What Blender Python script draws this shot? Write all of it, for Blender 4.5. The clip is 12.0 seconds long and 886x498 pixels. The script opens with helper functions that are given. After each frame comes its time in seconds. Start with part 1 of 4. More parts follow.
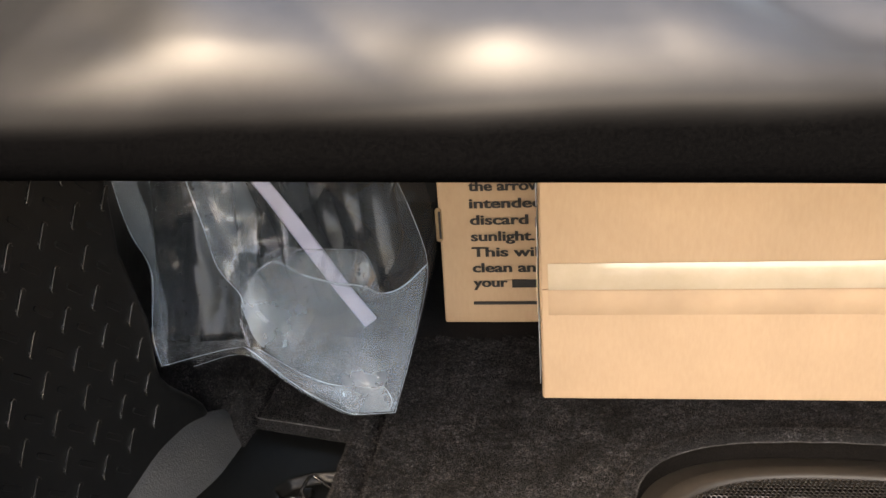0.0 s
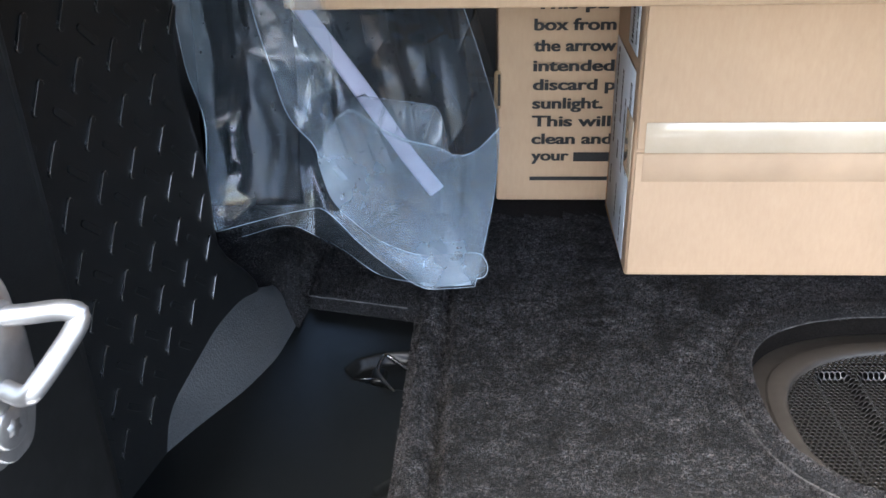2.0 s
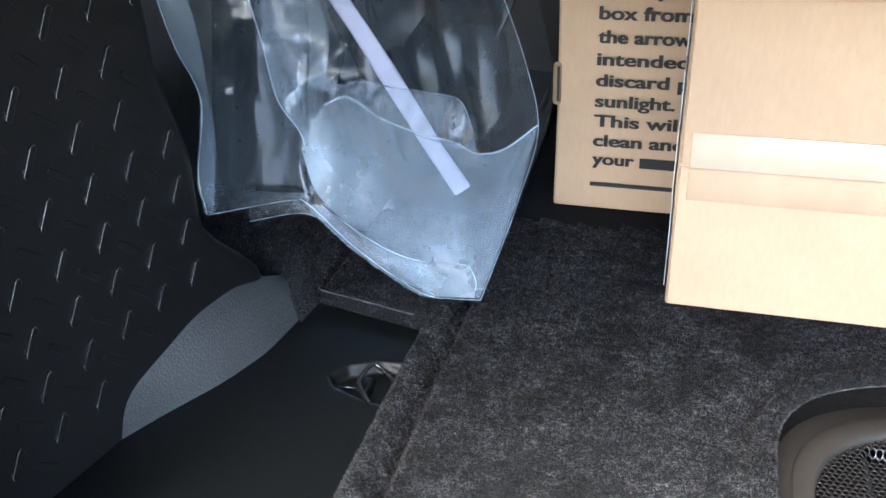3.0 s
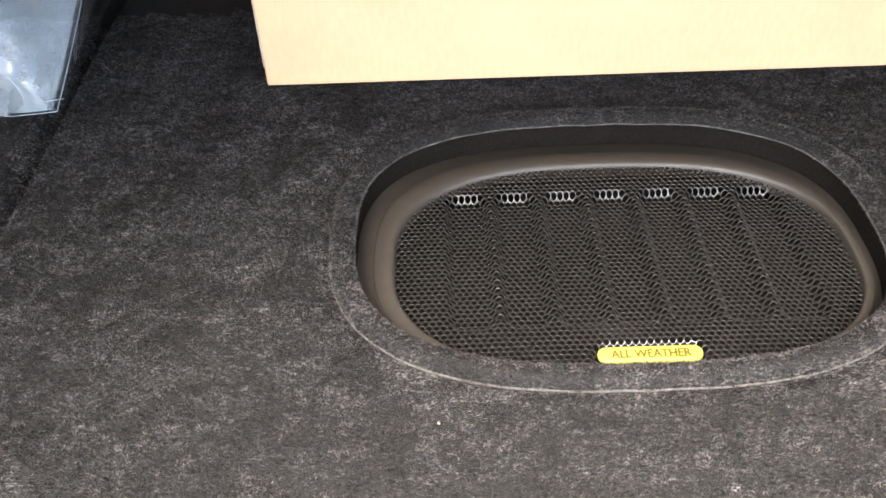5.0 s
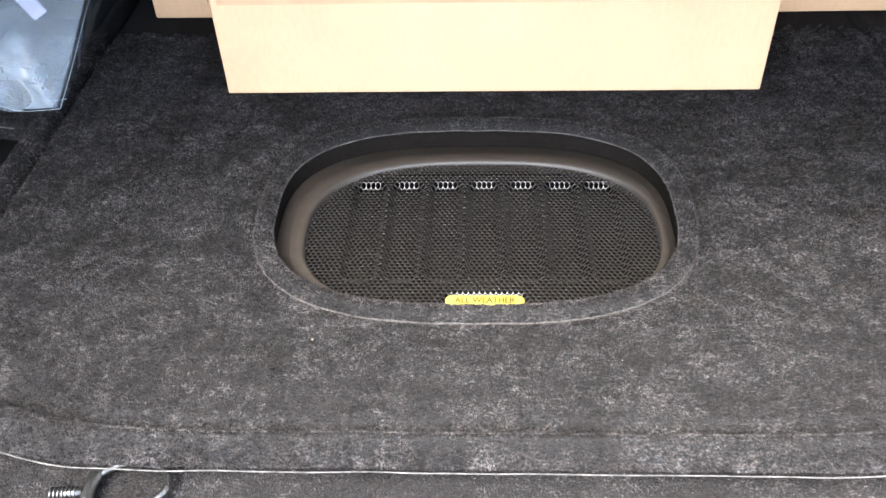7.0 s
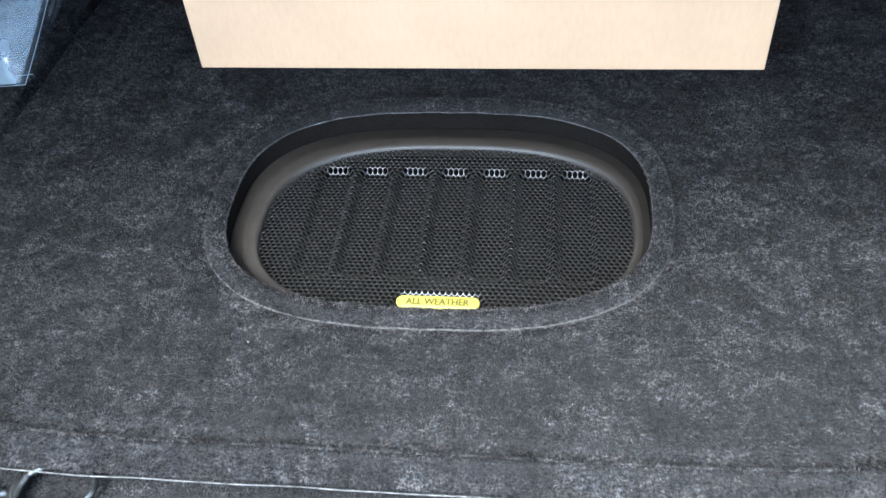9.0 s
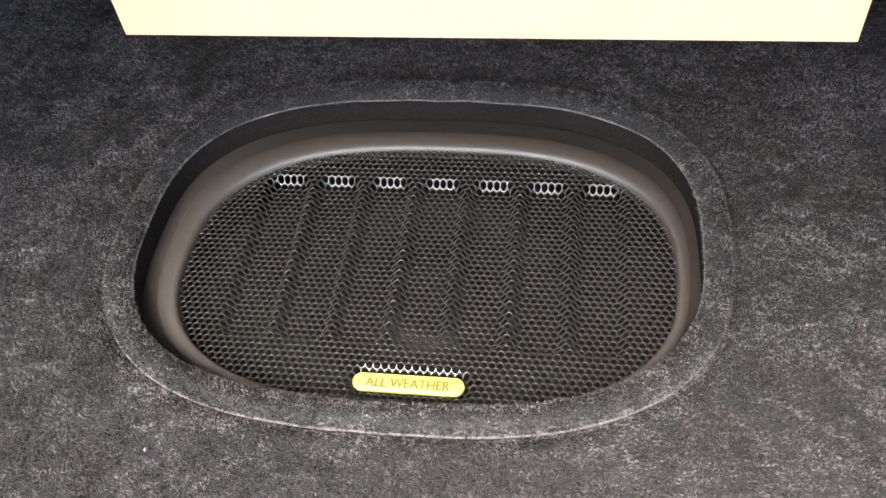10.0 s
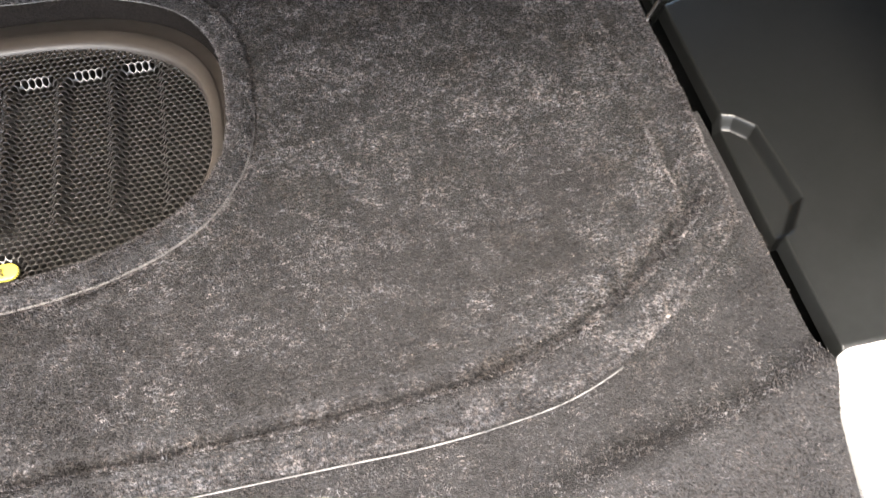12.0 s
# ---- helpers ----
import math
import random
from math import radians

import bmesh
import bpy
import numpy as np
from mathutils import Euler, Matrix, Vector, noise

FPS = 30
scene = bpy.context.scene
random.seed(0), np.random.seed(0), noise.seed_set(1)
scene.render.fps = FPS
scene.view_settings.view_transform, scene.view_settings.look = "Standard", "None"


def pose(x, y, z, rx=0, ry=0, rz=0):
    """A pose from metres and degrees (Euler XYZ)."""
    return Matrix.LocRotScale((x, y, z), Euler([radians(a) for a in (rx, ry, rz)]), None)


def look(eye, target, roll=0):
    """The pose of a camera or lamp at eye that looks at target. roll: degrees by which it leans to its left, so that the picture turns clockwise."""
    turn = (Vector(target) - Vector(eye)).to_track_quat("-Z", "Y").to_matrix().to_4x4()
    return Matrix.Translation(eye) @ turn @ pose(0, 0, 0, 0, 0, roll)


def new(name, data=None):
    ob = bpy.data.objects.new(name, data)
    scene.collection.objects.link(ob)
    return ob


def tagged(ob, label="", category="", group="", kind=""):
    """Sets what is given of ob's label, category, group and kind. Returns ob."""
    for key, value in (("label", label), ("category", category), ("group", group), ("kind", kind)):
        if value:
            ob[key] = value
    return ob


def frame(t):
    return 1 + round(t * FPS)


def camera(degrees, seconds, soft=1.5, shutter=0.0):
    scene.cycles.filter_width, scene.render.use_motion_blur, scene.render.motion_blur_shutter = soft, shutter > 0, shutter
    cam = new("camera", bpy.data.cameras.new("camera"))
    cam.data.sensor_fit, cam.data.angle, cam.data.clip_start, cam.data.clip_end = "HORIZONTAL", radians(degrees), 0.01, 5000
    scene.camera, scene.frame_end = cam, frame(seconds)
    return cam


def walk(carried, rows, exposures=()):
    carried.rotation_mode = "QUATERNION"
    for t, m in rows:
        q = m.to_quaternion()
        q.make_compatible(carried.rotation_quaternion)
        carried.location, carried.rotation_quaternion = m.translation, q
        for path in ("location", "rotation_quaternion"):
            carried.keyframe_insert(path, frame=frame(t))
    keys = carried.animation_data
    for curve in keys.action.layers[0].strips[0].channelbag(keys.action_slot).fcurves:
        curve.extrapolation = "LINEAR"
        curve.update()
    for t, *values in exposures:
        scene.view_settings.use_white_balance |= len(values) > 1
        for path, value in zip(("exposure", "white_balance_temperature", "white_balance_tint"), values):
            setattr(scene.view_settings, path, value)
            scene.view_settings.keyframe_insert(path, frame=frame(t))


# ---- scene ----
cam = camera(53.0, 12.0, shutter=0.1)
PATH = [
    (0, (0.108, 0.021, 0.389), (-0.162, 1.841, -0.396), -4.1),
    (0.5, (0.029, 0.032, 0.371), (-0.065, 1.853, -0.451), -3.2),
    (1, (-0.046, 0.02, 0.369), (0.006, 1.825, -0.491), -2.5),
    (1.5, (-0.051, 0.021, 0.354), (0.029, 1.803, -0.551), -1.6),
    (2, (-0.005, 0.056, 0.328), (-0.117, 1.812, -0.624), -1.5),
    (2.5, (0.053, 0.118, 0.313), (-0.342, 1.828, -0.647), -1.2),
    (2.7, (0.074, 0.127, 0.313), (-0.431, 1.81, -0.641), -2.0),
    (4.3, (0.121, 0.112, 0.296), (-0.145, 1.659, -0.943), -4.0),
    (4.5, (0.147, 0.123, 0.294), (-0.042, 1.64, -0.996), -3.5),
    (5, (0.197, 0.144, 0.296), (0.191, 1.619, -1.055), -2.0),
    (5.5, (0.231, 0.148, 0.303), (0.283, 1.592, -1.08), -2.0),
    (6, (0.248, 0.137, 0.312), (0.276, 1.575, -1.078), -1.3),
    (6.5, (0.257, 0.106, 0.327), (0.231, 1.557, -1.049), -1.6),
    (7, (0.284, 0.027, 0.365), (0.205, 1.523, -0.96), -2.0),
    (7.2, (0.303, -0.012, 0.381), (0.204, 1.508, -0.914), -2.0),
    (8.8, (0.345, 0.022, 0.375), (0.145, 1.473, -0.987), -4.2),
    (9, (0.345, 0.074, 0.364), (0.128, 1.477, -1.044), -4.7),
    (9.5, (0.353, 0.17, 0.332), (0.101, 1.482, -1.156), -6.2),
    (10, (0.352, 0.22, 0.31), (0.074, 1.463, -1.232), -7.3),
    (10.5, (0.362, 0.239, 0.299), (0.072, 1.428, -1.282), -8.8),
    (11, (0.419, 0.231, 0.287), (0.219, 1.379, -1.339), -8.6),
    (11.5, (0.472, 0.203, 0.284), (0.457, 1.342, -1.36), -5.3),
    (12, (0.456, 0.162, 0.316), (0.662, 1.245, -1.352), -1.8),
]
EXPOSURES = [
    (0.0, 3.25, 8800, 13), (0.4, 3.32, 7500, 11), (1.0, 3.45, 6000, 7), (1.5, 3.45, 5900, 7), (2.0, 3.35, 6100, 7), (2.5, 3.82, 5900, 4), (2.7, 3.90, 5900, 4),
    (4.3, 3.90, 7000, 8), (7.2, 3.95, 6400, 8), (8.8, 3.60, 5450, 0), (9.1, 3.70, 5550, 0), (9.6, 4.00, 6500, 6), (10.5, 4.45, 6800, 9), (11.0, 4.80, 7000, 10), (11.5, 4.50, 7000, 10), (12.0, 4.20, 7100, 10),
]
walk(cam, [(t, look(eye, target, roll)) for t, eye, target, roll in PATH], EXPOSURES)

# ---- world and light ----
world = bpy.data.worlds.new("sky")
scene.world = world
world.use_nodes = True
wn = world.node_tree.nodes
sky = wn.new("ShaderNodeTexSky")
sky.sky_type = "NISHITA"
sky.sun_disc = False
sky.sun_elevation, sky.sun_rotation = radians(58), radians(198)
sky.dust_density = 3.0
wn["Background"].inputs["Strength"].default_value = 0.15
world.node_tree.links.new(sky.outputs[0], wn["Background"].inputs["Color"])
sun = new("sun", bpy.data.lights.new("sun", "SUN"))
sun.data.energy, sun.data.angle, sun.data.color = 1.5, radians(40), (1.0, 0.97, 0.93)
sun.matrix_world = look((-0.85, -3.0, 5.9), (0.3, 0.5, 0.0))


# ---- materials ----
def nodes_of(name):
    m = bpy.data.materials.new(name)
    m.use_nodes = True
    t = m.node_tree
    return m, t, t.nodes["Principled BSDF"]


def noise_node(t, scale, detail=4.0, rough=0.6, stretch=None, space="Object"):
    co = t.nodes.new("ShaderNodeTexCoord")
    n = t.nodes.new("ShaderNodeTexNoise")
    n.inputs["Scale"].default_value, n.inputs["Detail"].default_value, n.inputs["Roughness"].default_value = scale, detail, rough
    src = co.outputs[space]
    if stretch:
        mp = t.nodes.new("ShaderNodeMapping")
        mp.inputs["Scale"].default_value = stretch
        t.links.new(src, mp.inputs["Vector"])
        src = mp.outputs[0]
    t.links.new(src, n.inputs["Vector"])
    return n


def ramp(t, src, stops):
    r = t.nodes.new("ShaderNodeValToRGB")
    el = r.color_ramp.elements
    while len(el) < len(stops):
        el.new(0.5)
    for e, (p, c) in zip(el, stops):
        e.position, e.color = p, (*c, 1)
    t.links.new(src, r.inputs[0])
    return r.outputs[0]


def mixed(t, a, b, fac, mode="MULTIPLY"):
    m = t.nodes.new("ShaderNodeMix")
    m.data_type, m.blend_type = "RGBA", mode
    m.inputs[0].default_value = fac
    t.links.new(a, m.inputs[6])
    t.links.new(b, m.inputs[7])
    return m.outputs[2]


def bump(t, bsdf, height, strength, distance):
    b = t.nodes.new("ShaderNodeBump")
    b.inputs["Strength"].default_value, b.inputs["Distance"].default_value = strength, distance
    t.links.new(height, b.inputs["Height"])
    t.links.new(b.outputs[0], bsdf.inputs["Normal"])


def surface(name, dark, light, scale, rough=0.6, metal=0.0, coarse=6.0, bump_scale=0, bump_depth=0.0004, bump_strength=0.5, stretch=None, spec=0.5, coat=0.0, ior=1.5):
    """A surface with a fine grain, a coarse unevenness and a fine relief."""
    m, t, b = nodes_of(name)
    fine = ramp(t, noise_node(t, scale, 5, 0.65, stretch).outputs[0], [(0.3, dark), (0.7, light)])
    big = ramp(t, noise_node(t, coarse, 3, 0.5).outputs[0], [(0.25, (0.78, 0.78, 0.78)), (0.75, (1, 1, 1))])
    t.links.new(mixed(t, fine, big, 1.0), b.inputs["Base Color"])
    b.inputs["Roughness"].default_value, b.inputs["Metallic"].default_value = rough, metal
    b.inputs["Specular IOR Level"].default_value = spec
    b.inputs["Coat Weight"].default_value, b.inputs["IOR"].default_value = coat, ior
    rr = t.nodes.new("ShaderNodeMapRange")
    rr.inputs["To Min"].default_value, rr.inputs["To Max"].default_value = max(0.02, rough - 0.1), min(1, rough + 0.1)
    t.links.new(noise_node(t, coarse * 6, 3).outputs[0], rr.inputs[0])
    t.links.new(rr.outputs[0], b.inputs["Roughness"])
    if bump_scale:
        bump(t, b, noise_node(t, bump_scale, 3, 0.6).outputs[0], bump_strength, bump_depth)
    return m


def fibre_material(name, dark, light):
    """Carpet pile: each fibre has a shade of its own, tufts lie in short rows, and the brushed nap drifts in patches."""
    m, t, b = nodes_of(name)
    g = t.nodes.new("ShaderNodeNewGeometry")
    own = ramp(t, g.outputs["Random Per Island"], [(0.0, tuple(0.8 * a for a in dark)), (0.5, dark), (1.0, light)])
    drift_tone = ramp(t, noise_node(t, 24, 5, 0.62).outputs[0], [(0.36, (0.52, 0.495, 0.47)), (0.5, (0.76, 0.76, 0.775)), (0.64, (1, 0.99, 0.98))])
    patch = ramp(t, noise_node(t, 230, 4, 0.62, (0.8, 1.25, 1.0)).outputs[0], [(0.36, (0.40, 0.397, 0.395)), (0.62, (1, 1, 1))])
    tuft = ramp(t, noise_node(t, 700, 2, 0.55, (0.72, 1.35, 1.0)).outputs[0], [(0.40, (0.16, 0.158, 0.155)), (0.5, (0.52, 0.525, 0.535)), (0.60, (1, 1, 1))])
    hue = ramp(t, noise_node(t, 420, 1, 0.5).outputs[0], [(0.35, (1.0, 0.93, 0.88)), (0.5, (1, 1, 1)), (0.65, (0.90, 0.95, 1.0))])
    brushed = ramp(t, noise_node(t, 75, 4, 0.6, (0.8, 1.3, 1.0)).outputs[0], [(0.36, (0.58, 0.58, 0.59)), (0.62, (1, 1, 1))])
    tone = mixed(t, mixed(t, mixed(t, mixed(t, own, drift_tone, 1.0), patch, 1.0), hue, 1.0), brushed, 1.0)
    t.links.new(mixed(t, tone, tuft, 1.0), b.inputs["Base Color"])
    b.inputs["Roughness"].default_value = 0.85
    b.inputs["Specular IOR Level"].default_value = 0.1
    return m


CARPET = surface("carpet_base", (0.010, 0.0098, 0.010), (0.028, 0.0273, 0.0278), 900, 0.95, coarse=30, bump_scale=1200, bump_depth=0.001, bump_strength=1.0, spec=0.02)
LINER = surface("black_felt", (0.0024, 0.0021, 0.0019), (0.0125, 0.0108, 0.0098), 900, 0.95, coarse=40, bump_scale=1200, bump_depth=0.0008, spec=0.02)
NAP = fibre_material("carpet_fibre", (0.126, 0.1190, 0.1182), (0.150, 0.1420, 0.1412))
PLASTIC = surface("grained_black_plastic", (0.0072, 0.0075, 0.0078), (0.0100, 0.0103, 0.0106), 300, 0.46, coarse=9, bump_scale=1500, bump_depth=0.0003, bump_strength=0.35, spec=0.13)
# lighter, glossier skin that paints the bright line on a bar's rim
BAR_GLINT = surface("tread_edge_glint", (0.016, 0.016, 0.0165), (0.024, 0.024, 0.0245), 300, 0.25, coarse=30, spec=1.0, ior=1.7)
BOLSTER = surface("grained_grey_plastic", (0.042, 0.0435, 0.045), (0.056, 0.058, 0.060), 300, 0.38, coarse=9, bump_scale=620, bump_depth=0.0012, bump_strength=0.6)
TRAY = surface("smooth_black_plastic", (0.0038, 0.0041, 0.0040), (0.0058, 0.0062, 0.0060), 200, 0.36, coarse=8, bump_scale=2200, bump_depth=0.0002, bump_strength=0.15, spec=0.2)
RING = surface("grey_brown_plastic", (0.0188, 0.0158, 0.0133), (0.0260, 0.0222, 0.0187), 160, 0.55, coarse=14, bump_scale=1800, bump_depth=0.0002, bump_strength=0.15)
STEEL_BLACK = surface("black_coated_steel", (0.0075, 0.0070, 0.0066), (0.0115, 0.0108, 0.0102), 500, 0.32, coarse=20, spec=0.45)
CONE = surface("speaker_cone", (0.004, 0.004, 0.004), (0.008, 0.008, 0.008), 300, 0.6, coarse=20, spec=0.12)
GOLD = surface("yellow_badge_paint", (0.33, 0.295, 0.045), (0.38, 0.34, 0.058), 300, 0.4, coarse=30)
GOLD_DARK = surface("dull_gold_letter", (0.055, 0.045, 0.007), (0.085, 0.066, 0.011), 300, 0.5, coarse=30)
CARD = surface("corrugated_cardboard", (0.555, 0.368, 0.230), (0.595, 0.402, 0.255), 350, 0.75, coarse=7, bump_scale=60, bump_depth=0.0006, bump_strength=0.15, stretch=(1, 1, 0.3), spec=0.2)
CARD_EDGE = surface("cut_cardboard", (0.30, 0.19, 0.10), (0.45, 0.30, 0.17), 900, 0.9, coarse=40)
# paler than the card: the tape's sheen put into its colour
TAPE_SHEEN = surface("parcel_tape_sheen", (0.64, 0.50, 0.35), (0.70, 0.56, 0.41), 60, 0.16, coarse=20, bump_scale=70, bump_depth=0.0004, bump_strength=0.3, spec=0.5, coat=0.6)
TAPE_LOW = surface("clear_tape_on_card", (0.555, 0.368, 0.230), (0.595, 0.402, 0.255), 60, 0.75, coarse=20)
PAPER = surface("white_label_paper", (0.68, 0.72, 0.78), (0.76, 0.79, 0.84), 200, 0.45, coarse=25)
INK = surface("black_print", (0.018, 0.016, 0.015), (0.03, 0.026, 0.024), 500, 0.7, coarse=30)
ZINC = surface("zinc_plated_steel", (0.42, 0.415, 0.41), (0.54, 0.53, 0.52), 160, 0.33, 0.9, coarse=40, bump_scale=300, bump_depth=0.0003, bump_strength=0.2)
ZINC_DARK = surface("shaded_zinc", (0.2, 0.2, 0.2), (0.3, 0.3, 0.3), 160, 0.4, 0.8, coarse=40)
CHROME = surface("worn_bright_wire", (0.07, 0.07, 0.07), (0.12, 0.12, 0.12), 300, 0.3, 0.9, coarse=40)
HOOK_WIRE = surface("dark_plated_wire", (0.07, 0.07, 0.072), (0.13, 0.13, 0.132), 300, 0.24, 0.9, coarse=40)
FOAM = surface("black_packed_vinyl", (0.005, 0.005, 0.006), (0.009, 0.009, 0.010), 150, 0.24, coarse=14, bump_scale=40, bump_depth=0.001, bump_strength=0.12, spec=0.28)
LILAC = surface("pale_lilac_plastic", (0.52, 0.50, 0.62), (0.6, 0.58, 0.7), 90, 0.5, coarse=20)
SEAT = surface("black_seat_cloth", (0.01, 0.01, 0.011), (0.02, 0.02, 0.021), 700, 0.9, coarse=15, bump_scale=900, bump_depth=0.0005)
WHITE = surface("white_car_paint", (0.78, 0.78, 0.77), (0.82, 0.82, 0.81), 30, 0.2, coarse=3, coat=0.8)
ASPHALT = surface("worn_asphalt", (0.09, 0.089, 0.087), (0.14, 0.138, 0.135), 90, 0.9, coarse=1.5, bump_scale=120, bump_depth=0.004)
SEAM = surface("frayed_carpet_seam", (0.030, 0.029, 0.028), (0.085, 0.082, 0.080), 260, 0.9, coarse=90)
BINDING = surface("pale_carpet_backing", (0.012, 0.012, 0.012), (0.11, 0.107, 0.104), 160, 0.85, coarse=60)
LINT = surface("white_lint", (0.07, 0.06, 0.05), (0.14, 0.12, 0.10), 400, 0.9, coarse=50)


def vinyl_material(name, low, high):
    """Glossy black vinyl, dulling downwards; the lip's shade is painted into its colour."""
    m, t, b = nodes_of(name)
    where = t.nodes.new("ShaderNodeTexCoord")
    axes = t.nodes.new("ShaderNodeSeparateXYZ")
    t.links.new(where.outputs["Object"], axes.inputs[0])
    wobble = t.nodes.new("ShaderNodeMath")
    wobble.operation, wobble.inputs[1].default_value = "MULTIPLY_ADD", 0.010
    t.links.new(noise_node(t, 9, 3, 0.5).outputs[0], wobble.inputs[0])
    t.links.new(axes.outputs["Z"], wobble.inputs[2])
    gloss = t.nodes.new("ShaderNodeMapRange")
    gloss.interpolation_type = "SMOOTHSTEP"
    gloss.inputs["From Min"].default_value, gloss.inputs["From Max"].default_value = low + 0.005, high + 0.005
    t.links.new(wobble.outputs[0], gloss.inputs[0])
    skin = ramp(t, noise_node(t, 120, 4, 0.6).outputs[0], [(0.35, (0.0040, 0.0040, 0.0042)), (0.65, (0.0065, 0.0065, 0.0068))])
    # near-black tone that stands for the dark front lip
    lip_shade = ramp(t, noise_node(t, 900, 3, 0.6).outputs[0], [(0.35, (0.0010, 0.0010, 0.0011)), (0.65, (0.0016, 0.0016, 0.0017))])
    # one colour: painted lip shade below, bare vinyl above
    cloth = mixed(t, lip_shade, skin, 0.5, "MIX")
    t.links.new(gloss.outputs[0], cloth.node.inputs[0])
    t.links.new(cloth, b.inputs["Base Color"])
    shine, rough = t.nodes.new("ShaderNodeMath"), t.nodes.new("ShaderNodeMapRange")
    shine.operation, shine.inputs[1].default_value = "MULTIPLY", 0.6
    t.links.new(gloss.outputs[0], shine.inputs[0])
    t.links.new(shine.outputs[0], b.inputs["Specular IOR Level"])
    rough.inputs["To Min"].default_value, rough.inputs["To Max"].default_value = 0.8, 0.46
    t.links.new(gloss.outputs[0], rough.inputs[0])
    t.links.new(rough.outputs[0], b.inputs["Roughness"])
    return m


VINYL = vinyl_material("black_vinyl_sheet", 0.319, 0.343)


def film_material(name, cover, tint, glint_gain=1.8, sheen=0.045, haze=0.06):
    """Thin polythene: mostly clear, a milky share, and gloss by angle."""
    m = bpy.data.materials.new(name)
    m.use_nodes = True
    t = m.node_tree
    t.nodes.remove(t.nodes["Principled BSDF"])
    clear, milk, back, gloss = (t.nodes.new("ShaderNodeBsdf" + k) for k in ("Transparent", "Diffuse", "Translucent", "Glossy"))
    clear.inputs[0].default_value = (0.97, 0.98, 1.0, 1)
    milk.inputs[0].default_value = (*tint, 1)
    back.inputs[0].default_value = (*tint, 1)
    gloss.inputs["Roughness"].default_value = haze
    body, film, shine = (t.nodes.new("ShaderNodeMixShader") for _ in range(3))
    body.inputs[0].default_value = 0.4
    t.links.new(milk.outputs[0], body.inputs[1])
    t.links.new(back.outputs[0], body.inputs[2])
    share = t.nodes.new("ShaderNodeMapRange")
    share.inputs["From Min"].default_value, share.inputs["From Max"].default_value = 0.3, 0.7
    share.inputs["To Min"].default_value, share.inputs["To Max"].default_value = cover * 0.75, cover * 1.3
    t.links.new(noise_node(t, 22, 4, 0.6).outputs[0], share.inputs[0])
    # crease glints painted in: the film is milkier where the mesh bends
    geo = t.nodes.new("ShaderNodeNewGeometry")
    bent, away, white, total = (t.nodes.new("ShaderNodeMath") for _ in range(4))
    bent.operation, bent.inputs[1].default_value = "SUBTRACT", 0.5
    away.operation = "ABSOLUTE"
    white.operation, white.inputs[1].default_value, white.inputs[2].default_value = "MULTIPLY_ADD", glint_gain, -0.05
    white.use_clamp = True
    total.operation, total.use_clamp = "ADD", True
    t.links.new(geo.outputs["Pointiness"], bent.inputs[0])
    t.links.new(bent.outputs[0], away.inputs[0])
    t.links.new(away.outputs[0], white.inputs[0])
    t.links.new(share.outputs[0], total.inputs[0])
    t.links.new(white.outputs[0], total.inputs[1])
    t.links.new(total.outputs[0], film.inputs[0])
    t.links.new(clear.outputs[0], film.inputs[1])
    t.links.new(body.outputs[0], film.inputs[2])
    fr = t.nodes.new("ShaderNodeLayerWeight")
    fr.inputs[0].default_value = 0.5
    steep = t.nodes.new("ShaderNodeMath")
    steep.operation, steep.inputs[1].default_value = "POWER", 3.0
    scale = t.nodes.new("ShaderNodeMapRange")
    scale.inputs["To Min"].default_value, scale.inputs["To Max"].default_value = sheen, 0.85
    t.links.new(fr.outputs["Facing"], steep.inputs[0])
    t.links.new(steep.outputs[0], scale.inputs[0])
    t.links.new(scale.outputs[0], shine.inputs[0])
    t.links.new(film.outputs[0], shine.inputs[1])
    t.links.new(gloss.outputs[0], shine.inputs[2])
    bm_node = t.nodes.new("ShaderNodeBump")
    bm_node.inputs["Strength"].default_value, bm_node.inputs["Distance"].default_value = 0.04, 0.003
    t.links.new(noise_node(t, 34, 3, 0.5, (1, 1, 0.5)).outputs[0], bm_node.inputs["Height"])
    for n in (gloss, fr):
        t.links.new(bm_node.outputs[0], n.inputs["Normal"])
    t.links.new(shine.outputs[0], t.nodes["Material Output"].inputs[0])
    return m


FILM_THIN = film_material("clear_back_polythene", 0.03, (0.63, 0.72, 0.81))
FILM = film_material("clear_polythene", 0.045, (0.57, 0.70, 0.83))
FILM_EDGE = film_material("polythene_edge_glint", 0.34, (0.71, 0.79, 0.87), 0.0)
FILM_MOUTH = film_material("twofold_polythene", 0.275, (0.59, 0.72, 0.85), 1.1, sheen=0.022, haze=0.17)
FILM_FOLD = film_material("folded_polythene", 0.19, (0.59, 0.72, 0.85))


# ---- mesh helpers ----
def obj(name, me, material, parent=None, label="", smooth=True):
    me.materials.append(material)
    if smooth:
        me.polygons.foreach_set("use_smooth", [True] * len(me.polygons))
    ob = new(name, me)
    ob.parent = parent
    if label:
        ob["label"] = label
    return ob


def part(name, bm, material, parent=None, label="", smooth=True):
    me = bpy.data.meshes.new(name)
    bm.normal_update()
    bm.to_mesh(me)
    bm.free()
    return obj(name, me, material, parent, label, smooth)


def raw(name, verts, faces, material, parent=None, label="", smooth=True):
    me = bpy.data.meshes.new(name)
    me.from_pydata([tuple(v) for v in verts], [], faces)
    me.update()
    return obj(name, me, material, parent, label, smooth)


def thing(name, label, category, group="", kind=""):
    return tagged(new(name), label, category, group, kind)


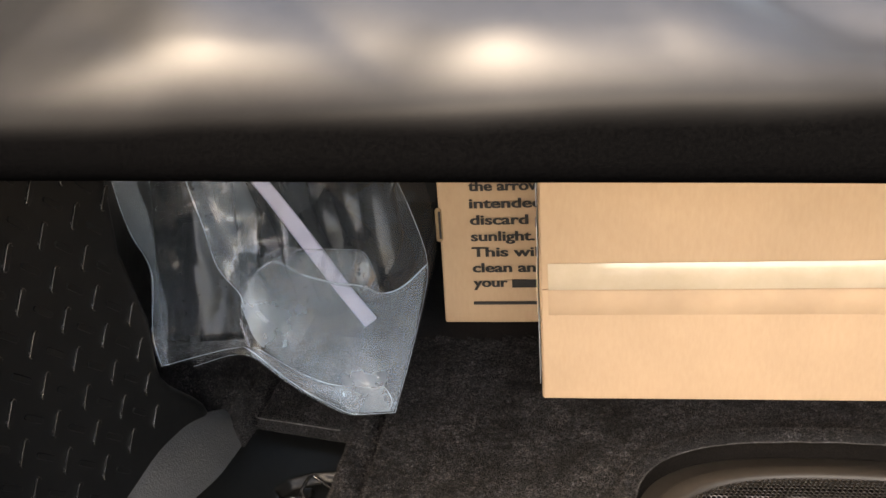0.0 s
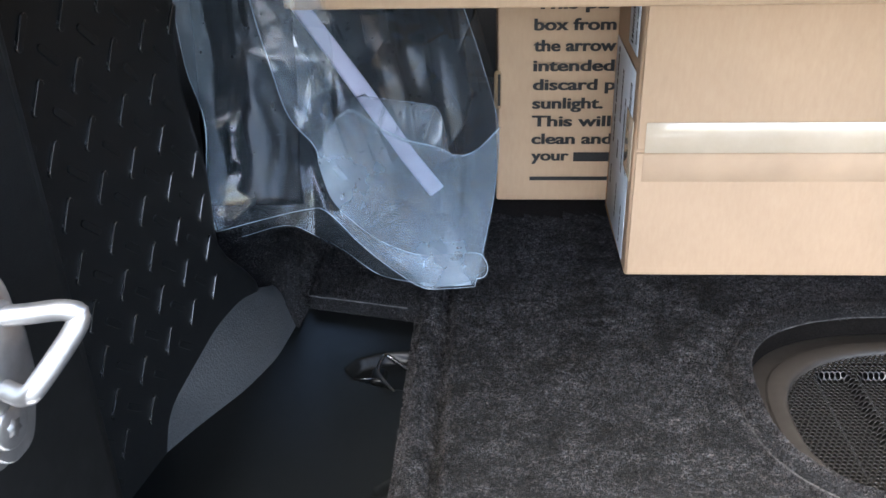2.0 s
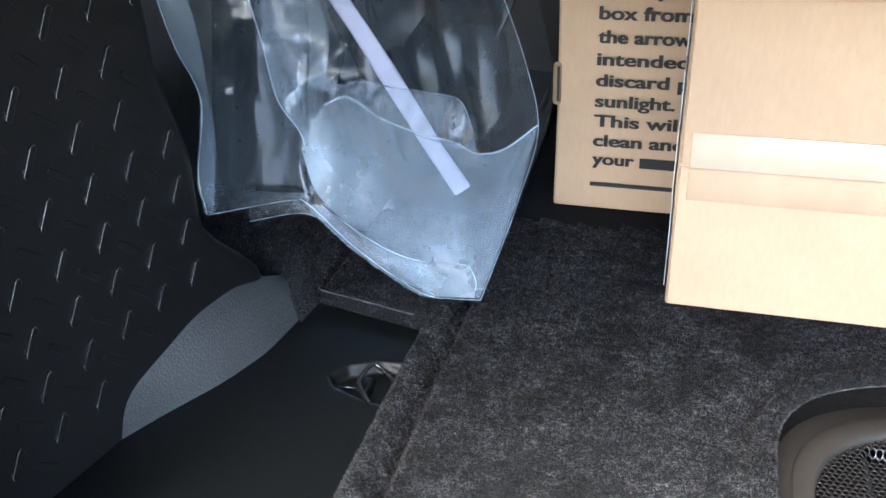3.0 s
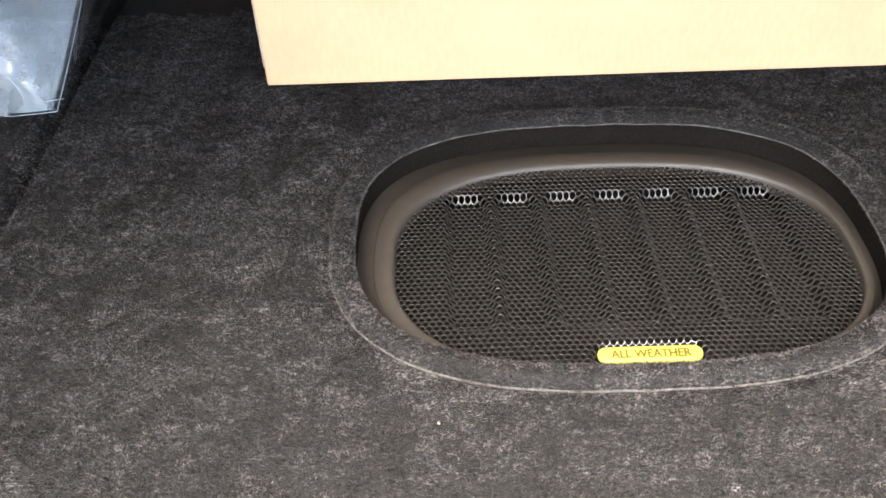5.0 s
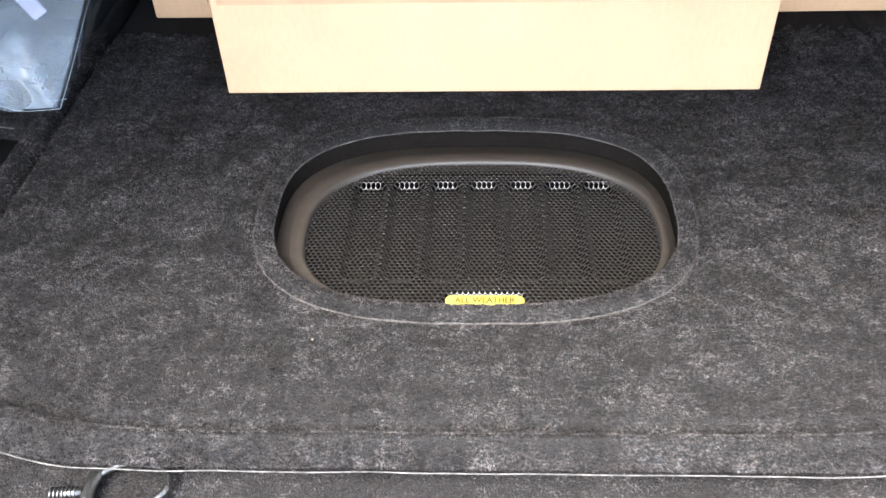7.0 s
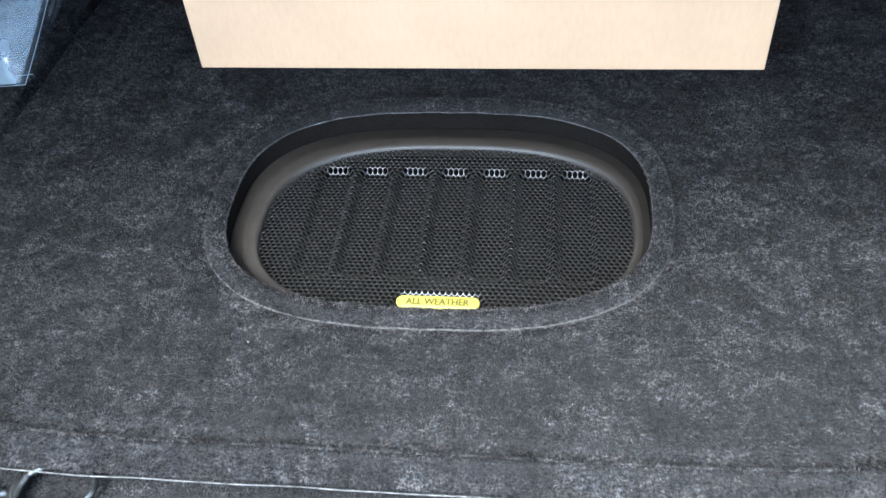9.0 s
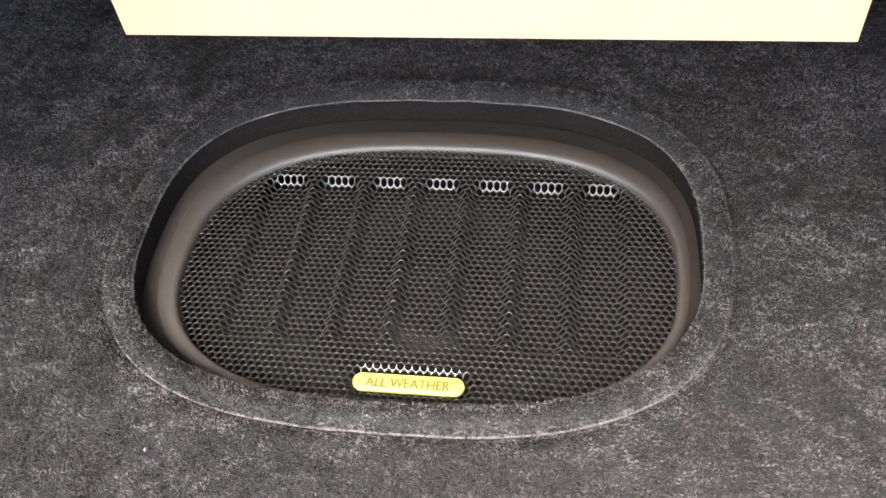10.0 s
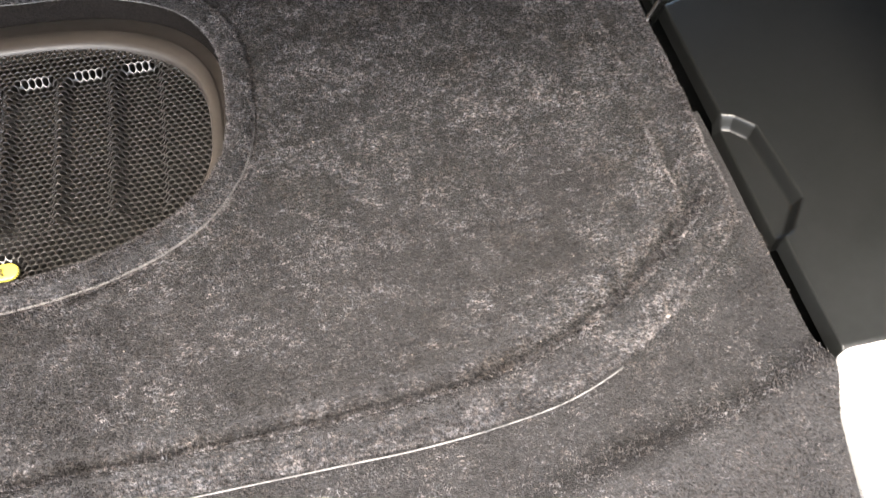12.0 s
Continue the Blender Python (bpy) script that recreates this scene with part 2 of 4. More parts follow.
def block(size, centre=(0, 0, 0), bevel=0.0, segments=2):
    bm = bmesh.new()
    bmesh.ops.create_cube(bm, size=1, matrix=Matrix.Translation(centre) @ Matrix.Diagonal((*size, 1)))
    if bevel:
        bmesh.ops.bevel(bm, geom=bm.edges[:], offset=bevel, segments=segments, affect="EDGES", profile=0.5)
    return bm


def prism(outline, depth, place, bevel=0.0, segments=2):
    """An outline in x and y, raised by depth along z, bevelled and laid by the pose place."""
    bm = bmesh.new()
    f = bm.faces.new([bm.verts.new((x, y, 0)) for x, y in outline])
    top = bmesh.ops.extrude_face_region(bm, geom=[f])
    bmesh.ops.translate(bm, vec=(0, 0, depth), verts=[v for v in top["geom"] if isinstance(v, bmesh.types.BMVert)])
    bmesh.ops.recalc_face_normals(bm, faces=bm.faces[:])
    if bevel:
        bmesh.ops.bevel(bm, geom=bm.edges[:], offset=bevel, segments=segments, affect="EDGES", profile=0.5)
    bm.transform(place)
    return bm


def spline(points, steps):
    """A smooth line through points (Catmull-Rom)."""
    p = [np.array(q, float) for q in points]
    p = [2 * p[0] - p[1]] + p + [2 * p[-1] - p[-2]]
    out = []
    n = len(p) - 3
    for k in range(steps + 1):
        s = k / steps * n
        i = min(int(s), n - 1)
        u = s - i
        a, b, c, d = p[i:i + 4]
        out.append(0.5 * (2 * b + (c - a) * u + (2 * a - 5 * b + 4 * c - d) * u ** 2 + (3 * b - a - 3 * c + d) * u ** 3))
    return out


def tube(points, radius, sides=10, closed=False):
    """A round bar along points."""
    bm = bmesh.new()
    pts = [Vector(p) for p in points]
    rings = []
    up = Vector((0.13, 0.21, 0.97))
    for i, p in enumerate(pts):
        a = pts[i - 1] if i or closed else p
        b = pts[(i + 1) % len(pts)] if i < len(pts) - 1 or closed else p
        d = (b - a).normalized()
        s = d.cross(up).normalized()
        n = s.cross(d)
        rings.append([bm.verts.new(p + radius * (math.cos(k * math.tau / sides) * s + math.sin(k * math.tau / sides) * n)) for k in range(sides)])
    for i in range(len(rings) - (0 if closed else 1)):
        r, q = rings[i], rings[(i + 1) % len(rings)]
        for k in range(sides):
            bm.faces.new((r[k], r[(k + 1) % sides], q[(k + 1) % sides], q[k]))
    if not closed:
        bm.faces.new(rings[0][::-1])
        bm.faces.new(rings[-1])
    bmesh.ops.recalc_face_normals(bm, faces=bm.faces[:])
    return bm


def sheet(xs, ys, height):
    """Verts and faces of a grid with z = height(x, y)."""
    verts = [(x, y, height(x, y)) for y in ys for x in xs]
    w = len(xs)
    faces = [(j * w + i, j * w + i + 1, (j + 1) * w + i + 1, (j + 1) * w + i) for j in range(len(ys) - 1) for i in range(w - 1)]
    return verts, faces


def step(a, b, v):
    u = min(1.0, max(0.0, (v - a) / (b - a)))
    return u * u * (3 - 2 * u)


# ---- load floor: a raised carpeted panel with an oval cut-out ----
CUT = (0.2815, 0.4805, 0.1300, 0.0905)       # middle and half axes of the cut-out
X0, X1, Y0, Y1 = -0.0600, 0.6310, 0.2910, 1.10  # the panel's edges
MIDDLE = (X0 + X1) / 2


def oval(a, cx, cy, rx, ry, n=2.75):
    c, s = math.cos(a), math.sin(a)
    r = (abs(c / rx) ** n + abs(s / ry) ** n) ** (-1 / n)
    return cx + r * c, cy + r * s


def front_edge(x):
    """The panel's front edge: straight in the middle, swept back towards both corners."""
    u = max(0.0, (abs(x - MIDDLE) - 0.164) / 0.1817)
    return Y0 + 0.0735 * u ** 2.8


def panel_edge(a):
    """Where the ray at angle a from the cut-out's middle leaves the panel."""
    c, s = math.cos(a), math.sin(a)
    lo, hi = 0.0, 2.0
    for _ in range(40):
        r = 0.5 * (lo + hi)
        x, y = CUT[0] + r * c, CUT[1] + r * s
        inside = X0 < x < X1 and front_edge(x) < y < Y1
        lo, hi = (r, hi) if inside else (lo, r)
    return CUT[0] + lo * c, CUT[1] + lo * s


floor = thing("floor", "dark grey needle-felt carpet over the raised load floor", "carpet", kind="structure")
N = 420
RIM = [(0.0, -0.0016), (0.0006, 0.0006), (0.0020, 0.0022), (0.0045, 0.0034), (0.0075, 0.0040), (0.0098, 0.0036), (0.0112, 0.0016), (0.0118, -0.0030), (0.0130, -0.0042), (0.0150, -0.0016), (0.0185, -0.0003), (0.0230, 0.0)]
LIP = [(0.0280, 0.0), (0.0230, -0.0004), (0.0210, -0.0030), (0.0188, -0.0088), (0.0164, -0.0092), (0.0140, -0.0040), (0.0100, 0.0012), (0.0060, 0.0006), (0.0030, -0.0050), (0.0010, -0.0105), (0.0, -0.0185)]


def lip_scale(p):
    """The rolled border is narrow along the front and wide at the corners and sides."""
    return 0.74 + 0.62 * step(0.12, 0.33, abs(p[0] - MIDDLE))


def panel_loops():
    loops = []
    angles = [k * math.tau / N for k in range(N)]
    inner = [np.array(oval(a, *CUT)) for a in angles]
    outer = [np.array(panel_edge(a)) for a in angles]
    way = [(o - i) / np.linalg.norm(o - i) for i, o in zip(inner, outer)]

    def normals(line):
        out = []
        for k in range(N):
            d = line[(k + 1) % N] - line[k - 1]
            out.append(np.array((d[1], -d[0])) / np.linalg.norm(d))
        soft = [sum(out[(k + q) % N] for q in range(-9, 10)) for k in range(N)]
        return [n / np.linalg.norm(n) for n in soft]

    n_in, n_out = normals(inner), normals(outer)
    for d, z in RIM:
        loops.append([(*(p + n * d), z) for p, n in zip(inner, n_in)])
    last, first = [np.array(q[:2]) for q in loops[-1]], [p - n * LIP[0][0] * lip_scale(p) for p, n in zip(outer, n_out)]
    for j in range(1, 14):
        f = j / 14
        loops.append([(*(a * (1 - f) + b * f), 0.0006 * noise.noise((40 * (a[0] * (1 - f) + b[0] * f), 40 * (a[1] * (1 - f) + b[1] * f), 0))) for a, b in zip(last, first)])
    for d, z in LIP:
        loops.append([(*(p - n * d * lip_scale(p)), z * (1.0 if z < -0.01 else (0.85 + 0.75 * step(0.20, 0.34, abs(p[0] - MIDDLE))) * (1 - 0.75 * step(0.38, 0.43, p[1]) * step(0.50, 0.56, p[0]))) + (0.0010 * noise.noise((p[0] * 30, p[1] * 30, 3)))) for p, n in zip(outer, n_out)])
    return loops


LOOPS = panel_loops()
verts = [v for loop in LOOPS for v in loop]
faces = [(j * N + k, (j + 1) * N + k, (j + 1) * N + (k + 1) % N, j * N + (k + 1) % N) for j in range(len(LOOPS) - 1) for k in range(N)]
raw("carpet", verts, faces, CARPET, floor)
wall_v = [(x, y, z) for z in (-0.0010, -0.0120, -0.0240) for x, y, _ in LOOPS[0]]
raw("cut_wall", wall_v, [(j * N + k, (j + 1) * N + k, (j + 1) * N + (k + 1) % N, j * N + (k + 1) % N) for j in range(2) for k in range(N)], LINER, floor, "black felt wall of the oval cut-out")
near = [k for k in range(N) if LOOPS[0][k][1] < CUT[1] - 0.006]
part("rim_seam", tube([(x, y, z + 0.0001 + 0.0006 * noise.noise((x * 70, y * 70, 5))) for x, y, z in (LOOPS[7][k] for k in near)], 0.0008, 6), SEAM, floor, "pale frayed seam round the rolled rim")
part("rim_edge", tube([(x, y, z + 0.0004 + 0.0006 * noise.noise((x * 50, y * 50, 2)) - 0.0008 * step(0.45, 0.42, y)) for x, y, z in LOOPS[0]], 0.00045, 6, True), BINDING, floor, "thin pale cut edge of the carpet")


def drift(p, cell, rng):
    """A smooth random direction over the plan, with the given grain."""
    g = rng.normal(0, 1, (256, 256, 3))
    u, v = p[:, 0] / cell, p[:, 1] / cell
    i, j = np.floor(u).astype(int), np.floor(v).astype(int)
    a, b = (u - i)[:, None], (v - j)[:, None]
    return (g[i % 256, j % 256] * (1 - a) + g[(i + 1) % 256, j % 256] * a) * (1 - b) + (g[i % 256, (j + 1) % 256] * (1 - a) + g[(i + 1) % 256, (j + 1) % 256] * a) * b


def nap(name, verts, faces, count, parent, keep, length=0.0018, seed=3):
    """Short fibres scattered over the faces by area."""
    rng = np.random.default_rng(seed)
    v = np.array(verts)
    tri = np.array([(f[0], f[1], f[2]) for f in faces] + [(f[0], f[2], f[3]) for f in faces if len(f) == 4])
    mid = v[tri].mean(1)
    tri = tri[keep(mid)]
    a, b, c = v[tri[:, 0]], v[tri[:, 1]], v[tri[:, 2]]
    cr = np.cross(b - a, c - a)
    area = np.linalg.norm(cr, axis=1)
    pick = rng.choice(len(tri), count, p=area / area.sum())
    s, t = rng.random(count), rng.random(count)
    flip = s + t > 1
    s[flip], t[flip] = 1 - s[flip], 1 - t[flip]
    p = a[pick] + s[:, None] * (b - a)[pick] + t[:, None] * (c - a)[pick]
    n = (cr / np.maximum(area, 1e-12)[:, None])[pick]
    n *= np.where(n[:, 2] < 0, -1, 1)[:, None]
    lean = rng.normal(0, 0.30, (count, 3)) + np.array((0.1, -0.2, 0.0)) + 0.40 * drift(p, 0.004, rng) + 0.34 * drift(p, 0.013, rng)
    d = n + lean
    d /= np.linalg.norm(d, axis=1)[:, None]
    side = np.cross(d, rng.normal(0, 1, (count, 3)))
    side /= np.linalg.norm(side, axis=1)[:, None]
    ln = length * rng.uniform(0.4, 1.25, count)[:, None]
    w = rng.uniform(0.00014, 0.00030, count)[:, None]
    out = np.empty((count, 3, 3))
    out[:, 0], out[:, 1], out[:, 2] = p - side * w, p + side * w, p + d * ln
    me = bpy.data.meshes.new(name)
    me.vertices.add(count * 3)
    me.vertices.foreach_set("co", out.ravel())
    me.loops.add(count * 3)
    me.loops.foreach_set("vertex_index", np.arange(count * 3, dtype=np.int32))
    me.polygons.add(count)
    me.polygons.foreach_set("loop_start", np.arange(0, count * 3, 3, dtype=np.int32))
    me.update(calc_edges=True)
    return tagged(obj(name, me, NAP, parent, smooth=False), kind="stuff")


nap("carpet_pile", verts, faces, 1350000, floor, lambda m: m[:, 1] < 0.72, length=0.0015)
# the pale cut edge that shows under the front lip
front = [i for i in range(N) if LOOPS[-1][i][1] < 0.335 and LOOPS[-1][i][0] < 0.56]
front.sort(key=lambda i: LOOPS[-1][i][0])
part("cut_edge", tube([(x, y - 0.0012, z + 0.0010 + 0.0014 * noise.noise((x * 23, 0, 0)) - 0.0030 - 0.004 * step(0.48, 0.55, x)) for x, y, z in (LOOPS[-1][i] for i in front)], 0.0004, 6), BINDING, floor, "pale frayed carpet backing")

# ---- lower carpet behind the panel, towards the sill ----
rear_carpet = thing("rear_carpet", "dark grey carpet strip lower than the load floor", "carpet", kind="structure")


def rear_height(x, y):
    ridge = 0.286 - 0.22 * max(0.0, 0.641 - x)
    ridge = max(ridge, 0.245)
    z = -0.037 + 0.0088 * math.exp(-((y - ridge) / 0.0095) ** 2) * step(0.46, 0.57, x)
    z -= 0.5 * max(0.0, ridge - y) * step(0.0, 0.02, ridge - y)
    z += 0.021 * step(0.610, 0.638, x) + 0.021 * step(-0.045, -0.068, x)
    hollow = math.exp(-((x - 0.078) / 0.045) ** 4 - ((y - 0.283) / 0.02) ** 4)
    return z - 0.002 * hollow + 0.0012 * noise.noise((x * 18, y * 18, 1))


rv, rf = sheet(np.linspace(-0.0700, 0.6378, 180), np.linspace(0.06, 0.430, 100), rear_height)
raw("carpet", rv, rf, CARPET, rear_carpet)
nap("carpet_pile", rv, rf, 420000, rear_carpet, lambda m: (m[:, 1] > 0.12) & (m[:, 1] < 0.37), seed=5)

# ---- shell of the car round the load space ----
MIRROR = 0.5705  # left and right lie this far apart in sum


def both(name, make, label, category, kind="structure"):
    """A thing made for the left and, mirrored, for the right."""
    for side, suffix in ((1, "left"), (-1, "right")):
        ob = thing(name + "_" + suffix, label, category, kind=kind)
        make(ob, (lambda p: (p[0], p[1], p[2])) if side == 1 else (lambda p: (MIRROR - p[0], p[1], p[2])), side)


def flip(faces, side):
    return faces if side == 1 else [f[::-1] for f in faces]


def wall_x(y, z):
    """The side trim leans in a little and closes in towards the front of the car."""
    return -0.2765 + 0.1982 * y + 0.0372 * z


def curve(y, ys, vs):
    """A smooth value through the knots ys, vs."""
    k = max(i for i in range(len(ys) - 1) if ys[i] <= y or i == 0)
    return vs[k] + (vs[k + 1] - vs[k]) * min(1.0, max(0.0, (y - ys[k]) / (ys[k + 1] - ys[k])))


BOLSTER_Y = np.linspace(0.412, 0.606, 64)
BOLSTER_TOP = np.convolve(np.pad([curve(y, (0.412, 0.423, 0.447, 0.467, 0.504, 0.540, 0.570, 0.606), (-0.016, -0.004, 0.013, 0.018, 0.0245, 0.024, 0.016, 0.002)) for y in BOLSTER_Y], 3, "edge"), np.ones(7) / 7, "valid")
BOLSTER_FOOT = np.convolve(np.pad([curve(y, (0.412, 0.429, 0.463, 0.497, 0.531, 0.576, 0.625), (-0.199, -0.1945, -0.178, -0.159, -0.1465, -0.141, -0.139)) for y in BOLSTER_Y], 3, "edge"), np.ones(7) / 7, "valid")


def bolster_point(u, k):
    """A soft ledge in the corner between wall and tray: u runs from the wall (0) to the tray (1)."""
    y, top, foot = BOLSTER_Y[k], BOLSTER_TOP[k], BOLSTER_FOOT[k]
    fillet = 0.006 * step(0.46, 0.52, y) * step(0.60, 0.54, y)
    z = -0.0125 + (top + 0.0125) * (1 - u ** 2.4) + fillet * max(0.0, 1 - u / 0.4) ** 2
    x0 = min(wall_x(y, z) - 0.0015, foot - 0.002)
    return x0 + (foot - x0) * u ** (1.0 + 0.4 * step(0.48, 0.60, y)), y, z


def in_poly(x, y, poly):
    """Distance inside a convex polygon (counter-clockwise)."""
    d = 1.0
    for (ax, ay), (bx, by) in zip(poly, poly[1:] + poly[:1]):
        ex, ey = bx - ax, by - ay
        d = min(d, (ex * (y - ay) - ey * (x - ax)) / math.hypot(ex, ey))
    return d


# unseen upper trim, carried this high to keep side light out
WALL_TOP = 0.84
TAB = [(-0.050, 0.344), (-0.050, 0.4245), (-0.0700, 0.4245), (-0.0815, 0.4200), (-0.0895, 0.4115), (-0.0930, 0.3660), (-0.0815, 0.3500), (-0.0700, 0.344)]
POCKET = [(-0.050, 0.497), (-0.050, 0.541), (-0.076, 0.538), (-0.093, 0.530), (-0.1005, 0.519), (-0.093, 0.509), (-0.070, 0.500)]


def tray_height(x, y, shift):
    z = -0.012
    z -= 0.0080 * step(0.0, 0.0045, max(in_poly(x - shift, y, TAB), in_poly(x - shift, y, TAB[::-1])))
    z -= 0.0075 * step(0.0, 0.0028, max(in_poly(x, y, POCKET), in_poly(x, y, POCKET[::-1])))
    z -= 0.010 * step(-0.0755, -0.0720, x - shift) + 0.006 * step(0.292, 0.286, y)
    return z


def make_tray(ob, m, side):
    v, f = sheet(np.linspace(-0.225, -0.0505, 125) if side == 1 else np.concatenate((np.linspace(-0.30, -0.110, 60), np.linspace(-0.1092, -0.0730, 60))), np.concatenate((np.linspace(0.286, 0.334, 40), np.linspace(0.335, 0.436, 130), np.linspace(0.438, 0.640, 110))), lambda x, y: tray_height(x, y, 0.021 if side == 1 else 0.0))
    raw("tray", [m(p) for p in v], flip(f, side), TRAY, ob)
    if side == -1:
        return
    v = [m(bolster_point(k / 24, j)) for j in range(64) for k in range(25)]
    f = [(j * 25 + k, j * 25 + k + 1, (j + 1) * 25 + k + 1, (j + 1) * 25 + k) for j in range(63) for k in range(24)]
    raw("bolster", v, flip(f, side), BOLSTER, ob, "grained grey-black plastic swelling")


both("trim_tray", make_tray, "smooth black plastic side tray with a soft swelling at the wall", "trim panel")


def wall_line(z):
    """The trim's inner face in plan at height z: leaning in, then rounded off outwards to the recess behind it."""
    end = 0.500 + 0.016 * step(0.17, 0.12, z) + 0.050 * step(0.085, 0.010, z)
    pts = [(wall_x(y, z), y) for y in np.linspace(0.28, end, 14)]
    x1, y1 = pts[-1]
    pts += [(x1 + 0.016 * math.sin(a) * 0.2 - 0.022 * (1 - math.cos(a)), y1 + 0.016 * math.sin(a)) for a in (radians(15 * k) for k in range(1, 7))]
    return pts + [(-0.245, y1 + 0.018), (-0.262, y1 + 0.03), (-0.264, 0.75), (-0.264, 1.18)]


def make_wall(ob, m, side):
    if side == -1:
        set_back = m
        m = lambda p: (set_back(p)[0] + 0.07, p[1], p[2])
    levels = [-0.06] + [0.0125 * k for k in range(0, 12)] + [0.18, 0.24, 0.36, 0.60, WALL_TOP - 0.006]
    lines = [wall_line(z) for z in levels]
    n = len(lines[0])
    v = [(x, y, z) for z, line in zip(levels, lines) for x, y in line]
    v += [(x - 0.006, y, WALL_TOP) for x, y in lines[-1]] + [(-0.290, y, WALL_TOP) for x, y in lines[-1]] + [(-0.290, y, -0.06) for x, y in lines[0]]
    f = [(j * n + k + 1, j * n + k, (j + 1) * n + k, (j + 1) * n + k + 1) for j in range(len(levels) + 2) for k in range(n - 1)]
    raw("panel", [m(p) for p in v], flip(f, side), PLASTIC, ob)
    # raised tread bars, crossing by turns
    boss = [(0.0062 * sx + 0.0019 * math.cos(a), 0.0019 * math.sin(a)) for sx, a0 in ((1, -90), (-1, 90)) for a in (radians(a0 + 30 * k) for k in range(7))]
    seed_bm = prism(boss, 0.0018, Matrix.Identity(4), 0.0004, 2)
    me = bpy.data.meshes.new("tread_bar")
    seed_bm.to_mesh(me)
    seed_bm.free()
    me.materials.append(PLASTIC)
    me.materials.append(BAR_GLINT)
    # rim faces carry the painted glint
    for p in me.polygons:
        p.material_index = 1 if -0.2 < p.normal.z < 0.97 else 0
    nrm = Vector((1, -0.1982, -0.0372)).normalized()
    # the crossing bars get none of the painted glint
    plain = me.copy()
    plain.polygons.foreach_set("material_index", [0] * len(plain.polygons))
    for i in range(-3, 5):
        for j in range(-7, 5):
            for k in (0, 1):
                a, b = i + 0.5 * k, j + 0.5 * k
                y, z = 0.4001 + 0.0267 * a + 0.0016 * b, 0.1046 + 0.0013 * a - 0.0273 * b
                if z < 0.012 + curve(y, (0.3, 0.42, 0.45, 0.52), (-0.03, 0.0, 0.020, 0.034)) or y > 0.517 - 0.016 * step(0.12, 0.17, z) or y < 0.315:
                    continue
                d = Vector((0, 0.51, 0.86)) if k == 0 else Vector((0, 0.74, -0.67))
                d = (d - nrm * d.dot(nrm)).normalized()
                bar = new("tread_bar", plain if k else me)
                spot = Vector(m((wall_x(y, z) - 0.0004 - 0.0006 * k, y, z)))
                out, along = Vector(nrm), Vector(d)
                if side == -1:
                    out.x, along.x = -out.x, -along.x
                bar.matrix_world = Matrix.Translation(spot) @ Matrix((along, out.cross(along), out)).transposed().to_4x4()
                bar.parent = ob


both("wall", make_wall, "black plastic side trim with raised tread-plate bars", "trim panel")

PILLAR = [(-0.30, 0.05), (-0.195, 0.06), (-0.172, 0.12), (-0.158, 0.20), (-0.149, 0.290), (-0.149, 0.306), (-0.157, 0.315), (-0.202, 0.330), (-0.30, 0.36)]


def make_pillar(ob, m, side):
    # right side: unseen, made white and longer to throw light on the tray
    outline = [(p[0], p[1] if side == 1 else 0.05 + (p[1] - 0.05) * 1.2) for p in spline(PILLAR, 48)]
    bm = prism(outline, 0.95, pose(0, 0, -0.10), 0.0)
    for v in bm.verts:
        v.co = m(v.co)
    if side == -1:
        bmesh.ops.reverse_faces(bm, faces=bm.faces[:])
    part("pillar_trim" if side == 1 else "pillar_bounce", bm, PLASTIC if side == 1 else WHITE, ob, "" if side == 1 else "unseen white face added to brighten the right tray")


both("pillar", make_pillar, "rear body pillar beside the tailgate opening", "pillar")


def make_body(ob, m, side):
    bm = block((0.40, 0.40, 1.0), (-0.50, 0.10, 0.0), 0.03, 4)
    for v in bm.verts:
        v.co = m(v.co)
    part("panel", bm, WHITE, ob, smooth=True)
    inner = 0.0 if side == 1 else 0.0018
    bm = block((0.128 + inner, 0.196, 0.05), (-0.1390 + inner / 2, 0.195, -0.036), 0.006, 3)
    for v in bm.verts:
        v.co = m(v.co)
    part("sill", bm, WHITE, ob)


both("car_body", make_body, "white painted car body at the tailgate opening", "car body")

seat = thing("bench", "black cloth rear bench upright behind the boxes", "bench")
part("upright", block((0.96, 0.12, 0.50), (0.285, 1.16, 0.19), 0.04, 4), SEAT, seat)
roof = thing("ceiling", "dark roof lining over the front of the car", "roof", kind="structure")
part("lining", block((1.02, 0.55, 0.03), (0.285, 1.12, 0.8545), 0.005), SEAT, roof)
underfloor = thing("floor_pan", "dark floor pan under the carpet", "floor", kind="structure")
part("pan", block((0.94, 1.15, 0.03), (0.285, 0.70, -0.075), 0.003), TRAY, underfloor)
bumper = thing("rear_bumper", "black plastic bumper below the tailgate opening", "bumper")
part("cover", block((1.3, 0.16, 0.22), (0.285, 0.02, -0.22), 0.03, 4), PLASTIC, bumper)
ground = thing("ground", "worn grey asphalt outside the car", "ground", kind="structure")
gv, gf = sheet(np.linspace(-400, 400, 60), np.linspace(-400, 400, 60), lambda x, y: -0.75)
raw("asphalt", gv, gf, ASPHALT, ground)


# ---- carpet corner beside the panel ----
def corner_edge(x):
    return 0.575 + 0.22 * max(0.0, -0.06 - x) if x > -0.1385 else 0.566 + 0.75 * (-0.1385 - x)


def corner_height(x, d):
    z = -0.0005 + 0.0008 * noise.noise((x * 40, d * 40, 6))
    z += 0.024 * step(-0.1375, -0.150, x) * step(0.0, 0.02, d)
    z -= 0.0095 * math.exp(-((x + 0.1385) / 0.0045) ** 2)
    z -= 0.015 * step(0.003, 0.0, d)
    return z


